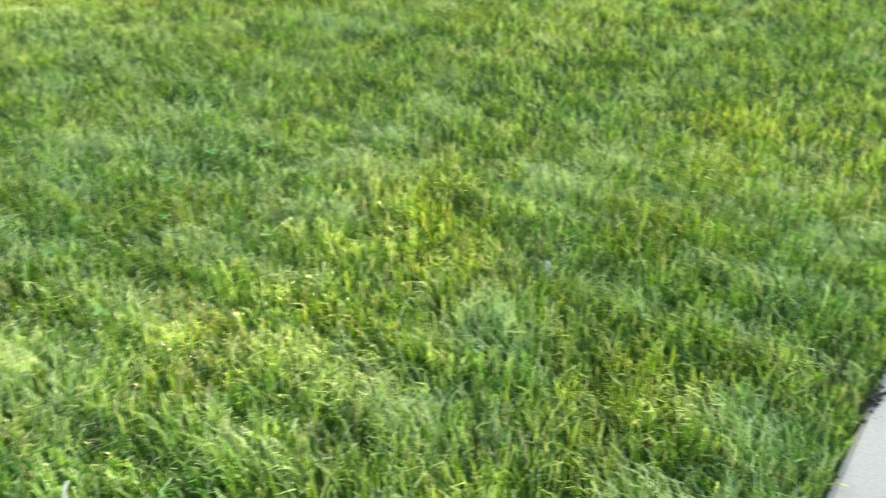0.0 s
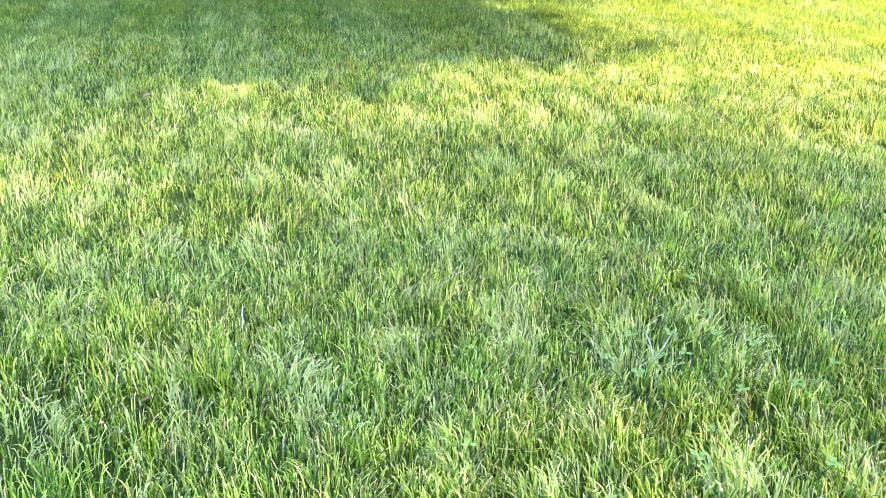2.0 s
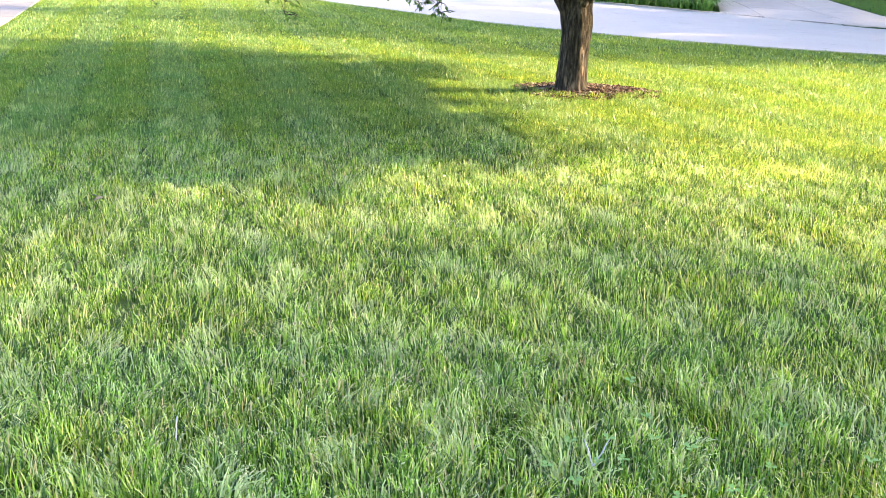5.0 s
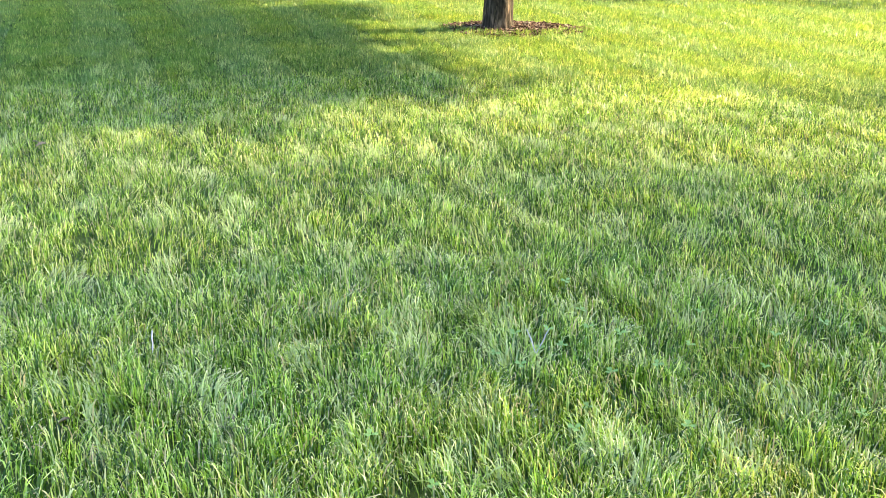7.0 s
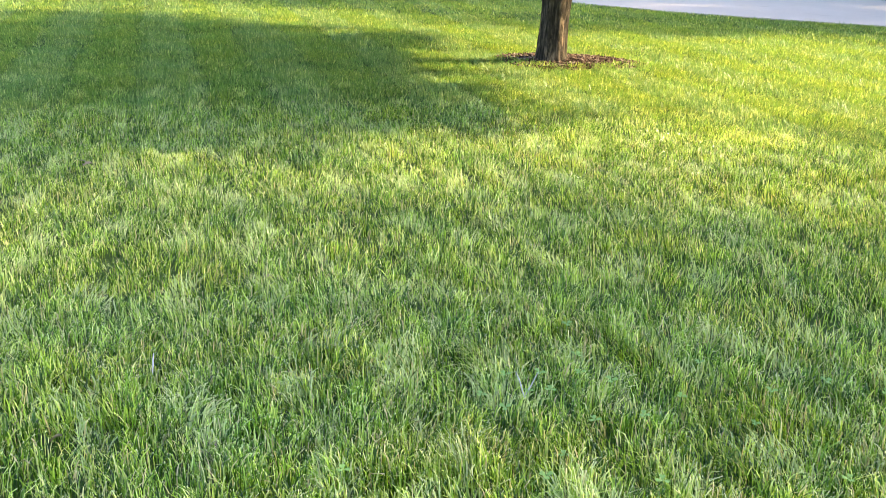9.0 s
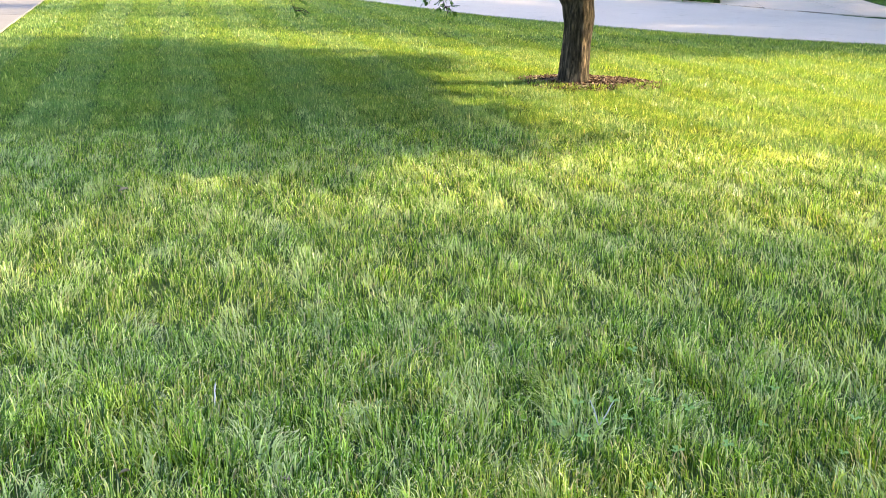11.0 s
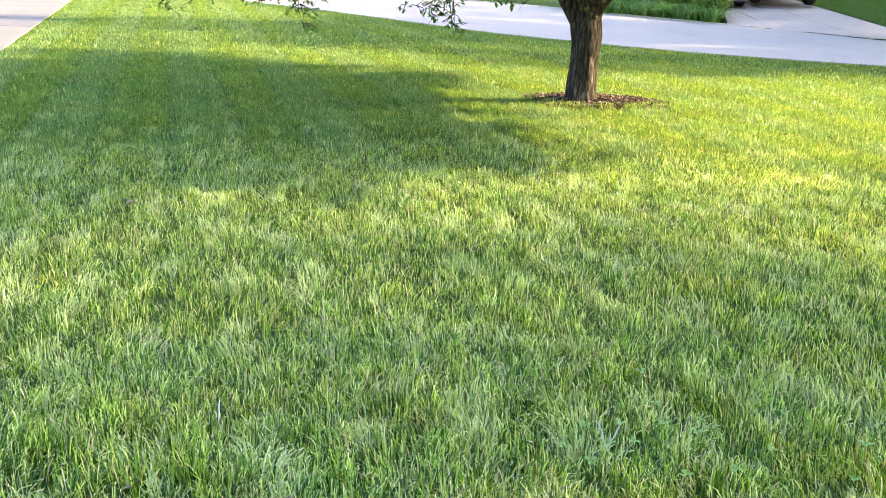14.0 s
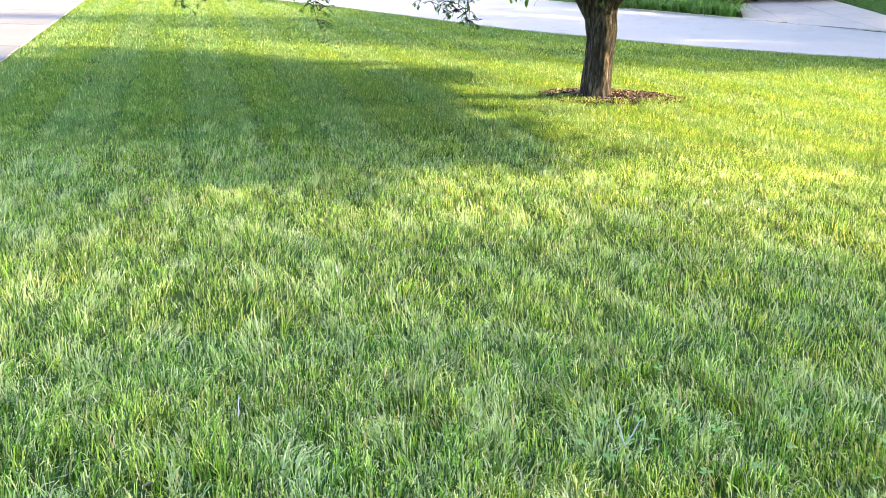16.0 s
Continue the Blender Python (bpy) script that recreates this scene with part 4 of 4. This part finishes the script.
def blades(x, y, tall, wide, joints=2):
    """Blades of grass at those places; joints: 1 for a spike, 2 for a cut blade with one bend, 3 for an arching one."""
    # two thirds of the blades gather in little clumps that lean together
    own = RNG.integers(0, max(1, len(x) // 12), len(x))
    gather = RNG.random(len(x)) < (0.6 if joints > 1 else 0.3)
    spin = RNG.normal(0, 1.0, len(x))[own]
    x = np.where(gather, x[own] + RNG.normal(0, 0.011 + 1.2 * wide, len(x)), x)
    y = np.where(gather, y[own] + RNG.normal(0, 0.011 + 1.2 * wide, len(y)), y)
    thin = np.ones(len(x))
    for bx, by, br, least in BARE:
        thin = np.minimum(thin, least + (1 - least) * step(0.5 * br, 1.3 * br, np.hypot(x - bx, 1.3 * (y - by))))
    keep = on_lawn(x, y) & (RNG.random(len(x)) < thin)
    if joints > 1:
        keep &= drift(x, y, 0.4, 9) + RNG.normal(0, 0.3, len(x)) > -0.95
    x, y, spin, gather = x[keep], y[keep], spin[keep], gather[keep]
    n = len(x)
    z = ground_z(x, y) - 0.004
    across = x * MOW.y - y * MOW.x
    lane = (across + 0.05 * drift(x, y, 3.0, 2)) / 0.56
    frac = lane - np.floor(lane)
    # the mower went up one lane and came back down the next; near the walkway the lanes cross and blur
    towards = 0.5 * step(2.6, 4.6, y) + np.where(np.floor(lane) % 2 == 0, -0.37, 0.37) * step(2.2, 5.0, y)
    way = np.where(RNG.random(n) < towards, -1.0, 1.0)
    track = np.exp(-((np.minimum(frac, 1 - frac)) / 0.08) ** 2)
    tuft = drift(x, y, 0.32, 1)
    tuft2 = drift(x, y, 0.9, 4)
    even = 1.0 if joints > 1 else 0.45
    h = tall * (0.9 + even * (0.2 * tuft + 0.16 * tuft2)) * RNG.uniform(0.5, 1.25, n) * (1 - 0.25 * track)
    h = np.maximum(h, tall * 0.3)
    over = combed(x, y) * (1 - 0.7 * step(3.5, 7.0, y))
    base_dir = np.arctan2(MOW.y * way, MOW.x * way) + 0.8 * drift(x, y, 0.7, 6) + 0.5 * drift(x, y, 0.25, 7)
    loose = np.where(gather, 0.8 * spin + RNG.normal(0, 0.5, n), RNG.normal(0, 1.2, n))
    dirn = base_dir + loose * (1 - 0.3 * over) * (1.0 if joints > 1 else 0.7)
    lean = np.clip(0.42 + 0.2 * over + 0.1 * track + RNG.normal(0, 0.3, n), 0.02, 1.25)
    w = wide * RNG.uniform(0.6, 1.25, n)
    face = dirn + math.pi / 2 + RNG.normal(0, 0.6, n)
    # sheen on the combed blades, painted through the pale attribute
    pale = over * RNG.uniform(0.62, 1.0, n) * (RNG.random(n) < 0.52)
    dx, dy = np.cos(dirn), np.sin(dirn)
    lx, ly = dx * lean * h, dy * lean * h
    fx, fy = np.cos(face) * w / 2, np.sin(face) * w / 2
    rise = h * np.sqrt(np.maximum(0.15, 1 - 0.55 * lean ** 2))
    if joints == 1:
        V = np.stack([np.stack([x - fx, y - fy, z], -1), np.stack([x + fx, y + fy, z], -1), np.stack([x + lx, y + ly, z + rise], -1)], 1)
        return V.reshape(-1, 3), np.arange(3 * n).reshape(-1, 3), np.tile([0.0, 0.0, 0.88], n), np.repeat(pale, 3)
    cut = RNG.uniform(0.15, 0.65, n)
    if joints == 2:
        mx, my, mz = x + 0.25 * lx, y + 0.25 * ly, z + 0.5 * rise
        V = np.stack([np.stack([x, y, z - 0.01], -1), np.stack([mx - fx, my - fy, mz], -1), np.stack([mx + fx, my + fy, mz], -1),
                      np.stack([x + lx + fx * cut, y + ly + fy * cut, z + rise], -1), np.stack([x + lx - fx * cut, y + ly - fy * cut, z + rise - 0.4 * w], -1)], 1)
        o = (np.arange(n) * 5)[:, None]
        T = np.concatenate([o + np.array(t) for t in ((0, 2, 1), (1, 2, 3), (1, 3, 4))])
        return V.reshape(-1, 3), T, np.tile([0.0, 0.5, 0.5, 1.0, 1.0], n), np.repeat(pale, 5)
    # an arch: the tip falls over by its own weight
    arch = np.clip(RNG.normal(0.12, 0.22, n) + 0.15 * over, 0, 0.9)
    rows = [np.stack([x, y, z - 0.01], -1)]
    for t, out, up, wd in ((0.4, 0.28, 0.44, 1.0), (0.75, 0.62, 0.82, 0.85)):
        qx, qy, qz = x + out * lx, y + out * ly, z + up * rise
        rows += [np.stack([qx - fx * wd, qy - fy * wd, qz], -1), np.stack([qx + fx * wd, qy + fy * wd, qz], -1)]
    tip = np.stack([x + lx + dx * 0.28 * arch * h, y + ly + dy * 0.28 * arch * h, z + rise * (1 - 0.3 * arch)], -1)
    rows += [tip + np.stack([fx * cut, fy * cut, 0 * cut], -1), tip - np.stack([fx * cut, fy * cut, 0.4 * w], -1)]
    V = np.stack(rows, 1)
    o = (np.arange(n) * 7)[:, None]
    T = np.concatenate([o + np.array(t) for t in ((0, 2, 1), (1, 2, 4), (1, 4, 3), (3, 4, 5), (3, 5, 6))])
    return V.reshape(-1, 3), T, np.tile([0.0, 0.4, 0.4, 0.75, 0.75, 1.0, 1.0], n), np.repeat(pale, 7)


def stalks(x, y, length, wide):
    """Dry straw stalks lying combed over the grass: thin bent strips."""
    keep = on_lawn(x, y) & (RNG.random(len(x)) < 0.06 + combed(x, y))
    x, y = x[keep], y[keep]
    n = len(x)
    a = math.atan2(MOW.y, MOW.x) + RNG.normal(0.1, 0.9, n)
    dx, dy, L = np.cos(a), np.sin(a), length * RNG.uniform(0.5, 1.25, n)
    up, z = RNG.uniform(0.35, 0.95, n), ground_z(x, y) + RNG.uniform(0.005, 0.025, n)
    w = wide * RNG.uniform(0.7, 1.3, n) / 2
    rows = []
    for t in (0.0, 0.55, 1.0):
        out, hz = L * t * np.sqrt(1 - 0.7 * up ** 2), L * up * t * (1 - 0.3 * t)
        ww = w * (1 - 0.5 * t)
        rows += [np.stack([x + dx * out - dy * ww, y + dy * out + dx * ww, z + hz], -1), np.stack([x + dx * out + dy * ww, y + dy * out - dx * ww, z + hz], -1)]
    V = np.stack(rows, 1)
    o = (np.arange(n) * 6)[:, None]
    T = np.concatenate([o + np.array(t) for t in ((0, 1, 3), (0, 3, 2), (2, 3, 5), (2, 5, 4))])
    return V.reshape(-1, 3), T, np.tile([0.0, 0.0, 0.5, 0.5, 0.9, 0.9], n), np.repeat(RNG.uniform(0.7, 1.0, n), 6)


def tufts(centres, each, length, wide):
    """Coarse tufts whose blades arch outwards."""
    cx3, cy3 = (np.repeat(q, each) for q in centres)
    n = len(cx3)
    a = RNG.uniform(0, 2 * math.pi, n)
    x, y = cx3 + RNG.normal(0, 0.025, n), cy3 + RNG.normal(0, 0.025, n)
    keep = on_lawn(x, y)
    x, y, a = x[keep], y[keep], a[keep]
    n = len(x)
    z = ground_z(x, y) - 0.004
    L, lean, w = length * RNG.uniform(0.6, 1.2, n), RNG.uniform(0.1, 0.7, n), wide * RNG.uniform(0.7, 1.2, n)
    dx, dy = np.cos(a), np.sin(a)
    rows = []
    for t in (0.0, 0.45, 0.78):
        out, up = L * lean * t * (0.4 + 0.6 * t), L * (t - 0.5 * lean * t * t)
        ww = w / 2 * (1 - 0.35 * t)
        rows += [np.stack([x + dx * out - dy * ww, y + dy * out + dx * ww, z + up], -1), np.stack([x + dx * out + dy * ww, y + dy * out - dx * ww, z + up], -1)]
    rows.append(np.stack([x + dx * L * lean, y + dy * L * lean, z + L * (1 - 0.55 * lean)], -1))
    V = np.stack(rows, 1)
    o = (np.arange(n) * 7)[:, None]
    T = np.concatenate([o + np.array(t) for t in ((0, 1, 2), (1, 3, 2), (2, 3, 4), (3, 5, 4), (4, 5, 6))])
    return V.reshape(-1, 3), T, np.tile([0.0, 0.0, 0.4, 0.4, 0.7, 0.7, 0.9], n), np.zeros(7 * n)


# grass hanging over the walkway edge
EDGE_X = RNG.uniform(0.2, 3.6, 110)
# ragged grass growing into the front of the mulch
RING = np.radians(RNG.uniform(185, 355, 60))
RING_R = RNG.uniform(0.72, 1.0, 60)
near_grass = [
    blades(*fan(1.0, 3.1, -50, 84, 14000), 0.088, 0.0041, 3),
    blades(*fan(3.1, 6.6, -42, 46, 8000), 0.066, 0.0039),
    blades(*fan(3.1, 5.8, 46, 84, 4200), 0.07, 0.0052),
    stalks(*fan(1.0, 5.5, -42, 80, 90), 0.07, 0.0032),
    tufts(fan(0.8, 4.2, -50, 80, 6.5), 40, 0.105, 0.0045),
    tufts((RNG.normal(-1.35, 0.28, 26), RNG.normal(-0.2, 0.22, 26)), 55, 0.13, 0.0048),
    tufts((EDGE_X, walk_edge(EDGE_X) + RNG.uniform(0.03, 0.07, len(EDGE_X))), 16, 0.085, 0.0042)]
far_grass = [
    blades(*fan(6.6, 9.6, -38, 44, 6400), 0.056, 0.005, 1),
    blades(*fan(9.6, 13.5, -38, 44, 4300), 0.052, 0.0065, 1),
    blades(*fan(13.5, 30.0, -38, 44, 1150), 0.055, 0.012, 1),
    blades(RNG.uniform(-14, 16, 90000), RNG.uniform(-7, 16, 90000), 0.07, 0.018, 1),
    tufts(fan(4.2, 9.0, -38, 45, 1.0), 30, 0.1, 0.006),
    tufts((MULCH_C[0] + MULCH_RX * RING_R * np.cos(RING), MULCH_C[1] + MULCH_RY * RING_R * np.sin(RING)), 16, 0.085, 0.006),
    blades(*fan(0.1, 1.0, -100, 100, 5000), 0.07, 0.006, 1),
    blades(*fan(1.0, 4.0, -100, -50, 2000), 0.07, 0.006, 1)]


def lawn(label, rows, mat):
    shift, tris = 0, []
    for row in rows:
        tris.append(row[1] + shift)
        shift += len(row[0])
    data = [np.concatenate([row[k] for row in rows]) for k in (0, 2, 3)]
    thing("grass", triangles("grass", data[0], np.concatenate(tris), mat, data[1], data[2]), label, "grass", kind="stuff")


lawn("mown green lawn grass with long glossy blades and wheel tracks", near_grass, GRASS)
lawn("mown lawn grass round the tree and along the road", far_grass, LAWN)

# lawns across the road
n = 60000
x = np.concatenate([RNG.uniform(-14, 22, n), RNG.uniform(9.8, 17, n)])
y = np.concatenate([RNG.uniform(14, 60, n), RNG.uniform(16.5, 36, n)])
keep = (y > far_y(x) + 0.3) & ~((x > 5.2) & (x < 9.9)) & ~((x > 1.6) & (x < 6.6) & (y < far_y(x) + 1.4))
x, y = x[keep], y[keep]
n = len(x)
z = ground_z(x, y)
a, w, h = RNG.uniform(0, math.pi, n), RNG.uniform(0.01, 0.022, n), RNG.uniform(0.03, 0.065, n)
V = np.stack([np.stack([x - w * np.cos(a), y - w * np.sin(a), z], -1), np.stack([x + w * np.cos(a), y + w * np.sin(a), z], -1),
              np.stack([x + RNG.normal(0, 0.03, n), y + RNG.normal(0, 0.03, n), z + h], -1)], 1).reshape(-1, 3)
thing("far_grass", triangles("far_grass", V, np.arange(3 * n).reshape(-1, 3), FARGRASS), "mown green lawn across the road", "grass", kind="stuff")
